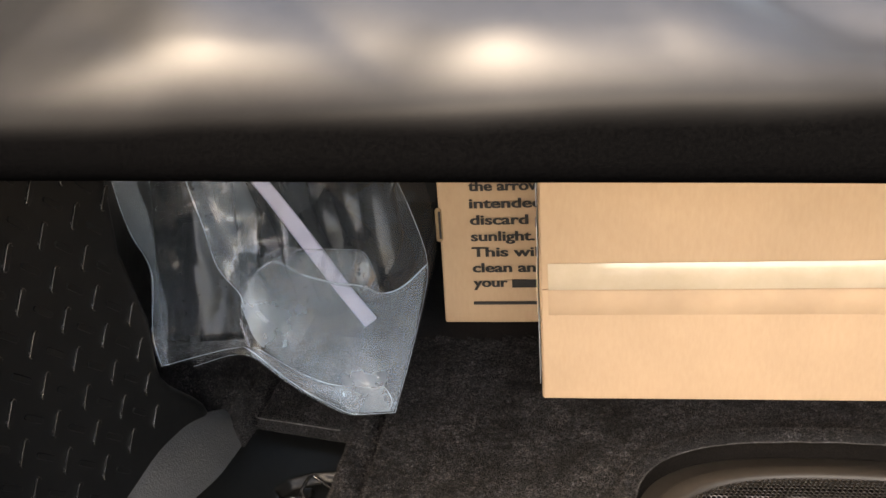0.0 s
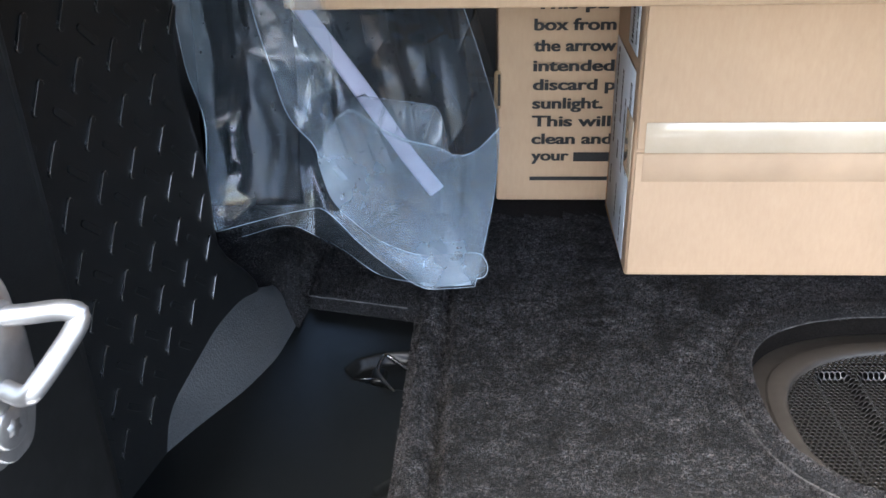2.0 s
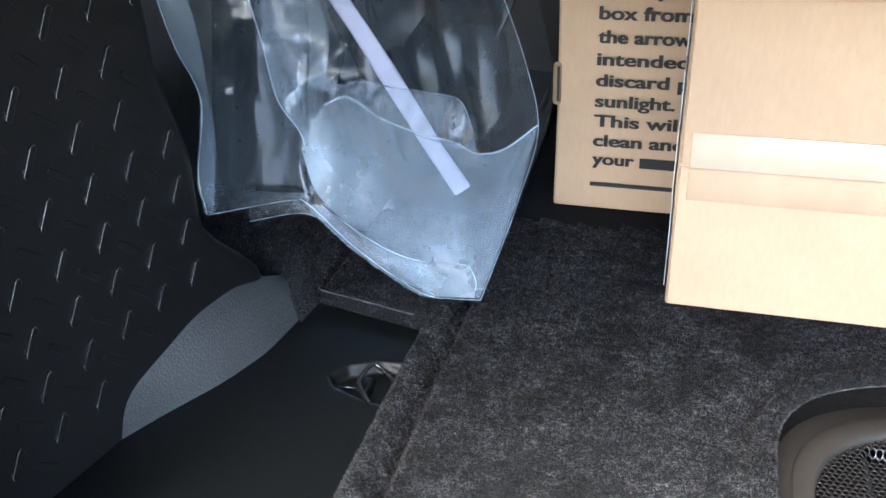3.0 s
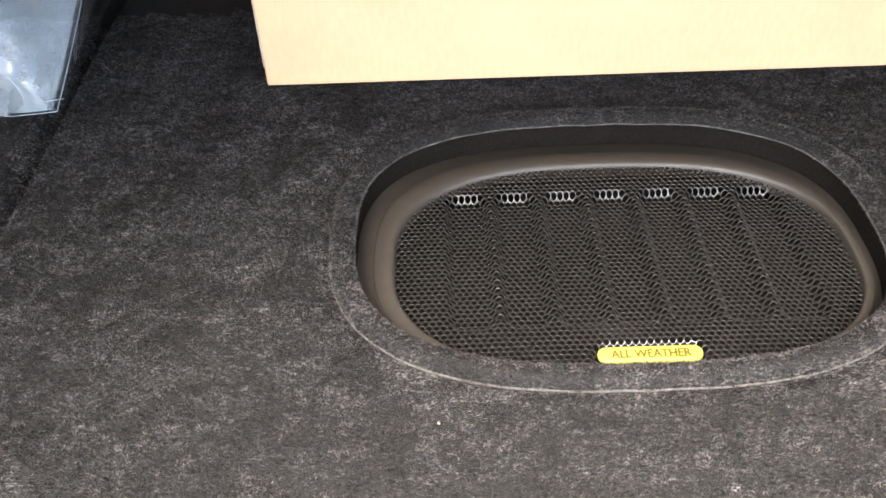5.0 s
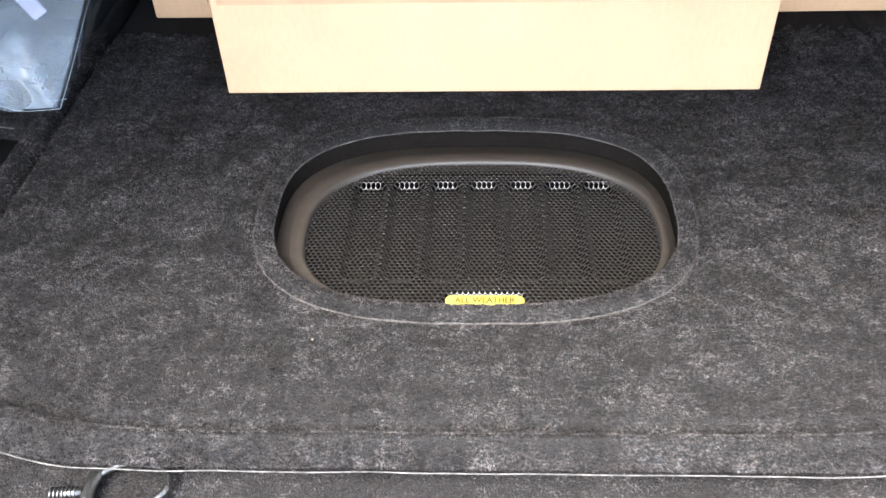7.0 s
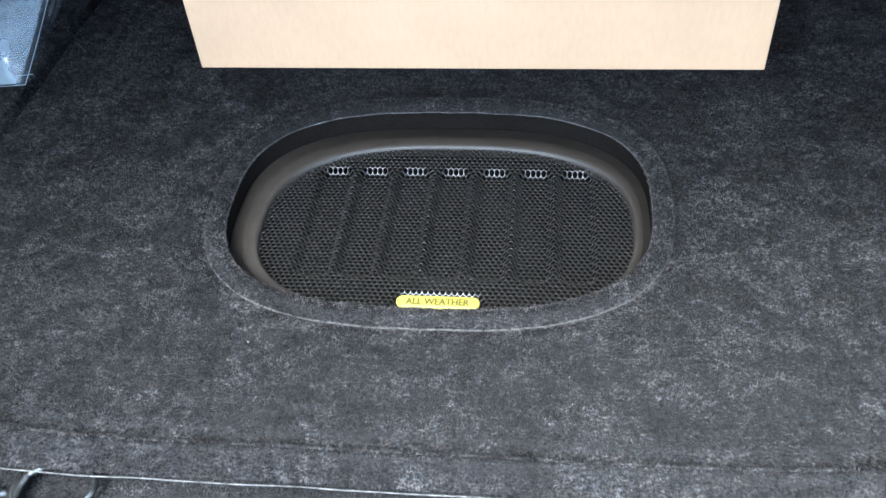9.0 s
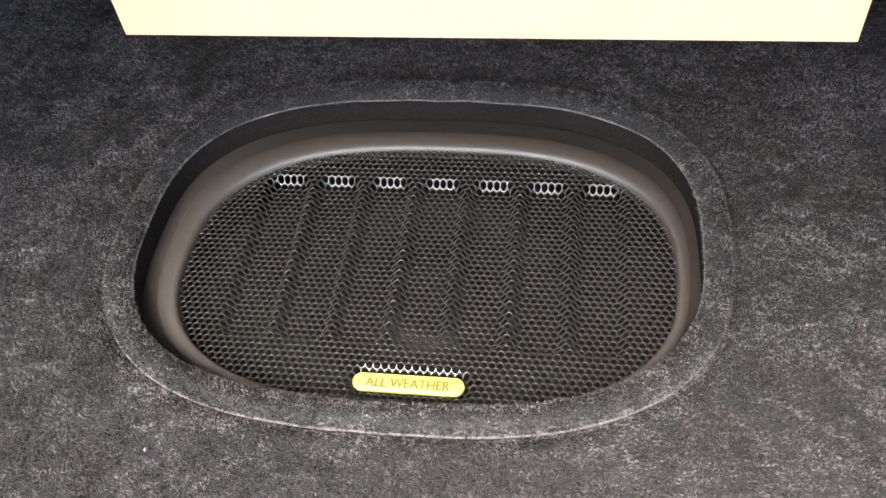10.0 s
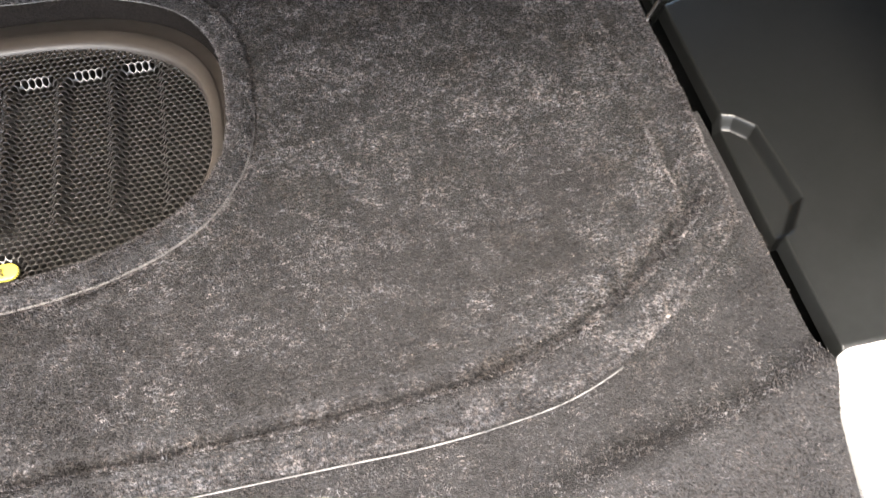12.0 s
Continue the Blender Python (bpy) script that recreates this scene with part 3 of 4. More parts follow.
def make_corner(ob, m, side):
    v, f = sheet(np.linspace(-0.266, -0.040, 110), np.concatenate((np.linspace(0.0, 0.02, 20), np.linspace(0.025, 0.5, 34))), corner_height)
    v = [m((x, corner_edge(x) + d * (1.0 if d > 0.004 else 0.6), z)) for x, d, z in v]
    f = flip(f, side)
    raw("carpet", v, f, CARPET, ob)
    nap("carpet_pile", v, f, 80000, ob, lambda q: q[:, 1] < 0.72, seed=8)
    line = [m((x, corner_edge(x) + 0.0005, -0.0010 + 0.001 * noise.noise((x * 60, 0, 0)))) for x in np.linspace(-0.134, -0.064, 30)]
    line = [m((-0.1385, corner_edge(-0.138) + 0.014, -0.004)), m((-0.1380, corner_edge(-0.138) + 0.007, -0.003)), m((-0.1365, corner_edge(-0.136) + 0.002, -0.002))] + line
    part("cut_edge", tube(line, 0.0005, 6), BINDING, ob, "pale cut carpet edge")


both("carpet_corner", make_corner, "dark carpet stepping up beside the side tray", "carpet")

# ---- subwoofer in the cut-out ----
sub = thing("subwoofer", "oval black perforated speaker grille in a grey-brown ring", "loudspeaker")
GRILLE = (0.2860, 0.4702, 0.1150, 0.0747)
GZ = -0.0125


def ring_profile():
    outer = (CUT[0], CUT[1], CUT[2] + 0.001, CUT[3] + 0.001)
    rows = [(0.0, -0.0250), (0.02, -0.0158), (0.06, -0.0152), (0.44, -0.0136), (0.47, -0.0131), (0.49, -0.0119), (0.52, -0.0115), (0.70, -0.0107), (0.86, -0.0101), (0.92, -0.0104), (0.96, -0.0110), (0.99, -0.0120), (1.0, -0.0138), (1.0, -0.0180)]
    loops = []
    for f, z in rows:
        loops.append([(*(np.array(oval(a, *outer)) * (1 - f) + np.array(oval(a, *GRILLE, 2.6)) * f), z) for a in (k * math.tau / 240 for k in range(240))])
    return loops


rl = ring_profile()
raw("ring", [v for lp in rl for v in lp], [(j * 240 + k, j * 240 + (k + 1) % 240, (j + 1) * 240 + (k + 1) % 240, (j + 1) * 240 + k) for j in range(len(rl) - 1) for k in range(240)], RING, sub, "satin grey-brown plastic ring")

SLOTS = [0.2880 + (i - 3) * 0.0263 for i in range(7)]


def grille_height(x, y):
    z = GZ - 0.001 * ((x - GRILLE[0]) ** 2 / GRILLE[2] ** 2)
    z -= 0.0007 * step(0.5335, 0.5315, y)
    for sx in SLOTS:
        if abs(x - sx) < 0.0132:
            dx, dy = max(0.0, abs(x - sx) - 0.0043), max(0.0, y - 0.5182, 0.4335 - y)
            z -= 0.0050 * step(0.0086, 0.0036, math.hypot(dx, dy))
    z -= 0.0024 * step(0.0092, 0.0058, math.hypot(max(0.0, abs(x - 0.288) - 0.0185), y - 0.4070))
    return z


def make_grille():
    pitch = 0.0034
    corner = [(pitch / math.sqrt(3) * (1 if k % 2 == 0 else math.cos(math.pi / 6)), math.pi / 2 + k * math.pi / 6) for k in range(12)]
    rings = [[(r, math.pi / 2 + k * math.pi / 6) for k in range(12)] for r in (0.00157, 0.00145)]
    verts, faces = [], []
    row = 0
    y = GRILLE[1] - GRILLE[3] - pitch
    while y < GRILLE[1] + GRILLE[3] + pitch:
        x = GRILLE[0] - GRILLE[2] - pitch + (row % 2) * pitch / 2
        while x < GRILLE[0] + GRILLE[2] + pitch:
            if abs((x - GRILLE[0]) / GRILLE[2]) ** 2.6 + abs((y - GRILLE[1]) / GRILLE[3]) ** 2.6 < 1.02:
                n = len(verts)
                for r, a in corner + rings[0] + rings[1]:
                    px, py = x + r * math.cos(a), y + r * math.sin(a)
                    verts.append((px, py, grille_height(px, py) - (0.00014 if r == rings[1][0][0] else 0.0)))
                verts += [(p[0], p[1], p[2] - 0.0009) for p in verts[n + 24:n + 36]]
                for k in range(12):
                    q = (k + 1) % 12
                    for b in (0, 12, 24):
                        faces.append((n + b + k, n + b + q, n + b + 12 + q, n + b + 12 + k))
            x += pitch
        y += pitch * math.sqrt(3) / 2
        row += 1
    return verts, faces


gv, gf = make_grille()
raw("perforated_grille", gv, gf, STEEL_BLACK, sub, "black perforated steel with seven pressed slots")
bm = bmesh.new()
prev = None
for r, z in ((0.004, -0.044), (0.018, -0.040), (0.026, -0.041), (0.028, -0.046), (0.055, -0.036), (0.062, -0.031), (0.068, -0.036), (0.120, -0.037)):
    ringv = [bm.verts.new((0.286 + r * 1.0 * math.cos(k * math.tau / 64), 0.473 + min(r, 0.08) * math.sin(k * math.tau / 64), z)) for k in range(64)]
    if prev:
        for k in range(64):
            bm.faces.new((prev[k], ringv[k], ringv[(k + 1) % 64], prev[(k + 1) % 64]))
    else:
        bm.faces.new(ringv)
    prev = ringv
bmesh.ops.recalc_face_normals(bm, faces=bm.faces[:])
part("cone", bm, CONE, sub, "dark speaker cone under the grille")


def letters(text, width, height, name, place, material, parent, weight=0.0, depth=0.0003, bold=0.0):
    """A line of writing as a mesh, width by height (of a capital), its lower left at the pose place."""
    cu = bpy.data.curves.new(name, "FONT")
    cu.body, cu.size, cu.offset, cu.extrude = text, 1.0, weight, 0.0
    tmp = bpy.data.objects.new(name, cu)
    scene.collection.objects.link(tmp)
    bpy.context.view_layer.update()
    me = bpy.data.meshes.new_from_object(tmp.evaluated_get(bpy.context.evaluated_depsgraph_get()))
    bpy.data.objects.remove(tmp)
    co = np.empty(len(me.vertices) * 3)
    me.vertices.foreach_get("co", co)
    co = co.reshape(-1, 3)
    co[:, 0] = (co[:, 0] - co[:, 0].min()) / np.ptp(co[:, 0]) * width
    co[:, 1] *= height / 0.70
    co[:, 2] = depth
    polys = [tuple(p.vertices) for p in me.polygons]
    me = bpy.data.meshes.new(name)
    shifts = [k * bold for k in (-1, 0, 1)] if bold else [0.0]
    me.from_pydata([(x + d, y, z + 0.00004 * k) for k, d in enumerate(shifts) for x, y, z in co], [], [tuple(i + k * len(co) for i in p) for k in range(len(shifts)) for p in polys])
    me.transform(place)
    me.name = name
    return obj(name, me, material, parent, smooth=False)


pill = [(0.0198 * sx + 0.0041 * math.cos(a), 0.0041 * math.sin(a)) for sx, a0 in ((1, -90), (-1, 90)) for a in (radians(a0 + 15 * k) for k in range(13))]
badge = part("badge", prism(pill, 0.0026, pose(0.288, 0.4066, GZ - 0.0020, 8), 0.0008), GOLD, sub, "yellow rounded name badge")
letters("ALL WEATHER", 0.0362, 0.0042, "lettering", pose(0.2699, 0.4036, GZ + 0.0008, 8), GOLD_DARK, badge, 0.016, bold=0.0001)

# ---- cardboard boxes ----
def carton(name, label, x0, x1, y0, y1, z0, z1, seam=None):
    ob = thing(name, label, "box", "cardboard boxes")
    bm = block((x1 - x0, y1 - y0, z1 - z0), ((x0 + x1) / 2, (y0 + y1) / 2, (z0 + z1) / 2))
    bmesh.ops.subdivide_edges(bm, edges=bm.edges[:], cuts=12, use_grid_fill=True)
    mid = Vector(((x0 + x1) / 2, (y0 + y1) / 2, (z0 + z1) / 2))
    for v in bm.verts:
        q = v.co.copy()
        v.co += 0.0012 * Vector((noise.noise(q * 9), noise.noise(q * 9 + Vector((5, 0, 0))), 0))
    if seam:
        for v in bm.verts:
            if abs(v.co.y - y0) < 0.003:
                v.co.y -= 0.0015 * math.exp(-((v.co.z - seam) / 0.03) ** 2)
    edges = [e for e in bm.edges if len(e.link_faces) == 2 and e.calc_face_angle(0) > 1.0]
    bmesh.ops.bevel(bm, geom=edges, offset=0.0022, segments=3, affect="EDGES", profile=0.5)
    part("body", bm, CARD, ob, smooth=True)
    return ob


box_a = carton("taped_box", "closed tan cardboard box with clear tape on its front seam", 0.0895, 0.4985, 0.620, 0.736, 0.0012, 0.205, 0.099)
part("lower_flap", block((0.406, 0.0022, 0.094), (0.294, 0.6182, 0.0505), 0.0008), CARD, box_a)
part("upper_flap", block((0.406, 0.0022, 0.100), (0.294, 0.6174, 0.1500), 0.0008), CARD, box_a)
bm = block((0.402, 0.0006, 0.0215), (0.297, 0.6155, 0.1090), 0.0002, 1)
part("tape_strip", bm, TAPE_SHEEN, box_a, "glossy clear parcel tape")
part("tape_strip", block((0.402, 0.0006, 0.0200), (0.297, 0.6167, 0.0870), 0.0002, 1), TAPE_LOW, box_a, "glossy clear parcel tape")
part("tape_tab", block((0.0006, 0.030, 0.043), (0.0878, 0.634, 0.0976), 0.0002, 1), TAPE_SHEEN, box_a, "glossy clear parcel tape")


def side_label(y0, y1, z0, z1, rows, name):
    lab = part(name, block((0.0006, y1 - y0, z1 - z0), (0.0882, (y0 + y1) / 2, (z0 + z1) / 2), 0.0002, 1), PAPER, box_a, "white shipping label with barcodes")
    rng = random.Random(len(rows))
    for yy, w, a, b, code in rows:
        z = z0 + a * (z1 - z0)
        end = z0 + b * (z1 - z0)
        while z < end:
            h = rng.uniform(0.0006, 0.0016) if code else rng.uniform(0.002, 0.005)
            part("print_bar", block((0.0002, 0.62 * w, h), (0.08785, y0 + yy * (y1 - y0), z)), INK, lab, smooth=False)
            z += h + (rng.uniform(0.0006, 0.0013) if code else 0.0012)


side_label(0.628, 0.722, 0.010, 0.150, [(0.12, 0.012, 0.45, 0.92, True), (0.34, 0.008, 0.40, 0.80, True), (0.55, 0.010, 0.62, 0.9, True), (0.58, 0.006, 0.42, 0.52, False), (0.84, 0.006, 0.45, 0.97, False), (0.86, 0.004, 0.2, 0.3, False), (0.5, 0.004, 0.1, 0.3, False), (0.2, 0.004, 0.05, 0.25, False)], "shipping_label")
side_label(0.628, 0.668, 0.160, 0.200, [(0.6, 0.012, 0.1, 0.9, True), (0.2, 0.004, 0.2, 0.8, False)], "small_label")

box_b = carton("printed_box", "tan cardboard box with black printed instructions", -0.0020, 0.659, 0.7465, 1.02, 0.0012, 0.205)
LINES = [("This pa", 0.056, 0.1600), ("box from", 0.0625, 0.1435), ("the arrow", 0.0635, 0.1270), ("intended", 0.0630, 0.1110), ("discard p", 0.0650, 0.0955), ("sunlight.", 0.0560, 0.0800), ("This will", 0.0630, 0.0648), ("clean and", 0.0650, 0.0495), ("your", 0.0305, 0.0348)]
for text, width, z in LINES:
    letters(text, width, 0.0090, "print_line", pose(0.0266, 0.7445, z + 0.0044, 90), INK, box_b, 0.018, bold=0.00035)
part("print_bar", block((0.030, 0.0004, 0.008), (0.0762, 0.7448, 0.0420)), INK, box_b, smooth=False)
part("print_rule", block((0.600, 0.0004, 0.0032), (0.3255, 0.7448, 0.0225)), INK, box_b, smooth=False)
slot = [(0.003 * math.cos(a) * 1.0, (0.013 if math.sin(a) > 0 else -0.013) + 0.003 * math.sin(a)) for a in (radians(15 * k) for k in range(24))]
part("hand_slot", prism(slot, 0.0012, pose(-0.0015, 0.7455, 0.100, 90)), CARD_EDGE, box_b, "torn slot at the corner of the box")
part("print_bar", block((0.002, 0.0004, 0.026), (-0.0005, 0.7437, 0.100)), INK, box_b, smooth=False)

box_c = carton("flat_box", "long flat tan cardboard box lying across the others", -0.123, 0.675, 0.568, 0.99, 0.2065, 0.292)
part("end_flap", block((0.0022, 0.40, 0.080), (-0.1252, 0.785, 0.2495), 0.0008), CARD, box_c)
part("cut_edge", block((0.0060, 0.0028, 0.082), (-0.1225, 0.5680, 0.2490), 0.0006), CARD_EDGE, box_c, "raw corrugated edge")

# ---- soft-top sheet folded flat on the boxes, hanging over towards the tailgate ----
soft_top = thing("soft_top_sheet", "glossy black vinyl soft-top sheet folded flat on the boxes", "soft top")


# section through the sheet from its back, below, round the front lip and up over the fold
SECTION = spline([(0.68, 0.2945), (0.45, 0.2945), (0.22, 0.296), (0.05, 0.3021), (0.012, 0.3026), (0.003, 0.3046), (0.0, 0.3095), (0.0003, 0.3165), (0.0026, 0.3225), (0.0085, 0.3265), (0.022, 0.334), (0.045, 0.346), (0.080, 0.359), (0.13, 0.366), (0.3, 0.368), (0.68, 0.360)], 150)


def sheet_point(x, k, grow=0.0):
    """A point of the folded sheet: x across the car, k along the section."""
    d, z = SECTION[k]
    if k > 60:
        z += 0.006 * step(-0.03, 0.16, x) * step(0.309, 0.322, z)
    front = 0.2655 + 0.004 * noise.noise((x * 5, 3, 1))
    if k > 60:
        loose = step(0.002, 0.03, d)
        lump = 0.0110 * noise.noise(((x + 0.045) * 11 + 9 * d, d * 9 + 0.4, 3.6)) + 0.0035 * noise.noise((x * 22 - 9 * d, d * 14, 5)) + 0.0045 * abs(noise.noise((x * 13 + 14 * d, d * 16, 9)))
        d, z = d - 0.6 * loose * lump, z + loose * lump
    return x, front + d - grow, z - 0.028 * (x - 0.06)


S_STEPS = list(range(len(SECTION)))
XS = [-0.195 + 0.97 * i / 200 for i in range(201)]
n_s = len(S_STEPS)
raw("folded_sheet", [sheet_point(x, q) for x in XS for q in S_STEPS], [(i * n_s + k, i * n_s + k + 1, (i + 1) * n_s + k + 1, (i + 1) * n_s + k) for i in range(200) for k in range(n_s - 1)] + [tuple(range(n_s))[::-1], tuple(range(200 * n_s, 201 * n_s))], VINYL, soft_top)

# ---- latch striker on the pillar ----
striker = thing("latch_striker", "zinc-plated tailgate striker bolted to the pillar", "latch striker")
SM = pose(-0.1475, 0.2560, 0.1905) @ Matrix(((0.156, 0, 0.988, 0), (0.988, 0, -0.156, 0), (0, 1, 0, 0), (0, 0, 0, 1)))
plate = [(-0.006, 0.041), (0.004, 0.041), (0.016, 0.022), (0.0205, 0.012), (0.0205, -0.022), (0.012, -0.038), (0.006, -0.041), (-0.006, -0.041), (-0.018, -0.026), (-0.0225, -0.006), (-0.0225, 0.016), (-0.017, 0.030)]
def rounded(points, times=2):
    """The outline with its corners cut, twice over."""
    for _ in range(times):
        points = [(p[0] * (1 - f) + q[0] * f, p[1] * (1 - f) + q[1] * f) for p, q in zip(points, points[1:] + points[:1]) for f in (0.22, 0.78)]
    return points


plate = rounded([(-0.0225 + (x + 0.0225) * 0.72, y) for x, y in plate])
part("backing_plate", prism([(x * 1.06 - 0.002, y * 0.94) for x, y in plate], 0.0025, SM @ pose(0, 0, 0.0005), 0.0006), ZINC, striker, "thin zinc shim plate")
part("striker_plate", prism([(x, y * 0.91) for x, y in plate], 0.0028, SM @ pose(0, 0, 0.0032), 0.0008), ZINC, striker)
part("raised_boss", prism([(-0.012, 0.012), (0.004, 0.012), (0.007, 0.0), (0.006, -0.016), (-0.012, -0.018), (-0.016, -0.002)], 0.004, SM @ pose(0, 0, 0.0055), 0.0018), ZINC, striker)
lp = [(0.006, 0.0080, 0.006), (0.009, 0.0080, 0.014), (0.012, 0.0085, 0.0245), (0.012, 0.0050, 0.0275), (-0.001, -0.0075, 0.0205), (-0.003, -0.0105, 0.0170), (-0.002, -0.0110, 0.012), (0.000, -0.0110, 0.006)]
part("loop", tube([SM @ pose(-0.0065, 0, 0) @ Vector(p) for p in spline(lp, 40)], 0.0031, 12), ZINC, striker, "bent steel latch loop")
for sy in (0.022, -0.024):
    screw = part("screw", prism([(0.0068 * math.cos(k * math.tau / 20), 0.0068 * math.sin(k * math.tau / 20)) for k in range(20)], 0.0028, SM @ pose(-0.008, sy, 0.0058), 0.0009), ZINC, striker, "domed zinc screw head")
    part("socket", prism([((0.0032 if k % 2 else 0.0022) * math.cos(k * math.tau / 12), (0.0032 if k % 2 else 0.0022) * math.sin(k * math.tau / 12)) for k in range(12)], 0.0002, SM @ pose(-0.008, sy, 0.0087)), ZINC_DARK, screw)


# ---- tie-down hooks in the side trays, and the ring by the sill ----
def make_hook(ob, m, side):
    a = [(-0.057, 0.521, -0.0150), (-0.072, 0.529, -0.0085), (-0.0755, 0.526, -0.0065), (-0.0775, 0.514, -0.0065), (-0.0755, 0.507, -0.0080), (-0.062, 0.494, -0.0150)]
    part("wire_bail", tube([m(p) for p in spline(a, 30)], 0.0013, 8), HOOK_WIRE, ob, "bent dark plated wire")
    bm = block((0.010, 0.014, 0.007), (-0.078, 0.518, -0.0175), 0.002, 2)
    for v in bm.verts:
        v.co = m(v.co)
    part("hinge_lug", bm, TRAY, ob)
    part("hinge_pin", tube([m((-0.093, 0.5095, -0.0125)), m((-0.078, 0.5110, -0.0125))], 0.0005, 6), HOOK_WIRE, ob)


for side, suffix in ((1, ""), (-1, "")):
    hook = thing("tie_down_hook", "folded wire tie-down hook in a black plastic pocket", "hook", "tie-down hooks")
    make_hook(hook, (lambda p: tuple(p)) if side == 1 else (lambda p: (MIRROR - p[0], p[1], p[2])), side)

dring = thing("tie_down_ring", "steel D-shaped tie-down ring lying on the lower carpet", "ring")
dl = [(0.0855, 0.2930, -0.0285), (0.0835, 0.2840, -0.0295), (0.0860, 0.2765, -0.0300), (0.1000, 0.2750, -0.0300), (0.1150, 0.2770, -0.0300), (0.1225, 0.2850, -0.0295), (0.1200, 0.2950, -0.0290), (0.1080, 0.3000, -0.0285), (0.0940, 0.2985, -0.0285)]
part("loop", tube([tuple(p) for p in spline(dl + dl[:1], 70)][:-1], 0.0021, 10, True), CHROME, dring)
part("bracket", block((0.0050, 0.018, 0.008), (0.0810, 0.286, -0.0325), 0.0015), CHROME, dring)
bolt = part("bolt", tube([(0.0600, 0.2835, -0.033), (0.0780, 0.2835, -0.0315)], 0.0026, 10), CHROME, dring, "threaded zinc bolt")
for k in range(7):
    ring_x = 0.0615 + 0.0022 * k
    part("thread", tube([(ring_x, 0.2835 + 0.0029 * math.cos(a), -0.0328 + 0.00018 * k + 0.0029 * math.sin(a)) for a in (q * math.tau / 14 for q in range(14))], 0.0006, 6, True), CHROME, bolt)

# ---- plastic bag with black vinyl inside, leaning in the corner ----
pack = thing("packed_vinyl", "black folded vinyl panels packed in the clear bag", "folded vinyl")


def slab(a, b, width, thick, name, material, label=""):
    """A soft-edged padded strip from a to b."""
    a, b = Vector(a), Vector(b)
    d = (b - a).normalized()
    s = d.cross(Vector((0, -0.75, 0.66))).normalized()
    n = s.cross(d)
    bm = block((width, (b - a).length, thick), (0, 0, 0), min(width, thick) * 0.4, 3)
    bmesh.ops.subdivide_edges(bm, edges=[e for e in bm.edges if e.calc_length() > 0.03], cuts=6, use_grid_fill=True)
    bm.transform(Matrix.Translation((a + b) / 2) @ Matrix((s, d, n)).transposed().to_4x4())
    for v in bm.verts:
        v.co += 0.004 * Vector((noise.noise(v.co * 22), noise.noise(v.co * 22 + Vector((3, 0, 0))), noise.noise(v.co * 22 + Vector((0, 7, 0)))))
    return part(name, bm, material, pack, label)


pleats = []
for j in range(41):
    v = j / 40
    for i in range(121):
        u = i / 120
        x = (-0.160 + 0.150 * u) * (1 - v) + (-0.130 + 0.095 * u) * v
        fold = 0.011 * abs(math.sin(math.pi * (5.5 * u - 2.4 * v + 0.4 * math.sin(3 * v)))) ** 0.6 + 0.006 * noise.noise((u * 4, v * 5, 1))
        pleats.append((x, 0.742 - 0.075 * v - fold, 0.300 - 0.235 * v + 0.006 * math.sin(9 * u) * v))
front_faces = [(j * 121 + i, j * 121 + i + 1, (j + 1) * 121 + i + 1, (j + 1) * 121 + i) for j in range(40) for i in range(120)]
panel = raw("pleated_panel", pleats, front_faces, FOAM, pack, "pleated glossy black vinyl")
thick = panel.modifiers.new("thickness", "SOLIDIFY")
thick.thickness = 0.012
rolled = []
for j in range(41):
    v = j / 40
    for i in range(41):
        w = i / 20 - 1
        swell = 0.016 * math.cos(w * math.pi / 2) + 0.002 * noise.noise((w * 2, v * 6, 4)) + 0.0015 * noise.noise((w * 5, v * 12, 8))
        rolled.append((-0.171 + 0.008 * v + 0.030 * w, 0.650 - 0.040 * v - 0.025 * v * v - 0.90 * swell, 0.300 - 0.225 * v + 0.35 * swell))
strip = raw("rolled_panel", rolled, [(j * 41 + i, j * 41 + i + 1, (j + 1) * 41 + i + 1, (j + 1) * 41 + i) for j in range(40) for i in range(40)], FOAM, pack, "glossy black vinyl rolled lengthwise")
strip.modifiers.new("thickness", "SOLIDIFY").thickness = 0.004
snap = [(-0.1805 + 0.0034 * math.cos(a), 0.6190 + 0.0022 * math.sin(a), 0.1370 + 0.0026 * math.sin(a)) for a in (k * math.tau / 24 for k in range(24))]
part("snap_ring", tube(snap, 0.0008, 8, True), ZINC_DARK, pack, "small grey metal snap ring")
slab((-0.170, 0.668, 0.235), (-0.046, 0.638, 0.060), 0.012, 0.004, "pale_strip", LILAC, "pale lilac plastic strip")

bag = thing("plastic_bag", "crumpled clear polythene bag open towards the tailgate", "plastic bag")


def crumple(a, b, seed, cells):
    """Flat facets meeting in straight creases: random heights on a skewed grid of triangles."""
    c, n = math.cos(seed), math.sin(seed)
    u, v = cells * (a * c - b * n) + seed, cells * 0.7 * (a * n + b * c) - seed
    u += 0.45 * noise.noise((u * 0.6, v * 0.6, seed))
    v += 0.45 * noise.noise((u * 0.6, v * 0.6, seed + 9))
    i, j = math.floor(u), math.floor(v)
    fu, fv = u - i, v - j

    def node(p, q):
        return noise.cell((p + 0.5, q + 0.5, seed)) - 0.5

    if fu + fv < 1:
        return node(i, j) * (1 - fu - fv) + node(i + 1, j) * fu + node(i, j + 1) * fv
    return node(i + 1, j + 1) * (fu + fv - 1) + node(i, j + 1) * (1 - fu) + node(i + 1, j) * (1 - fv)


TOWARDS = np.array((0.10, -0.82, 0.56))  # the way the front of the bag faces


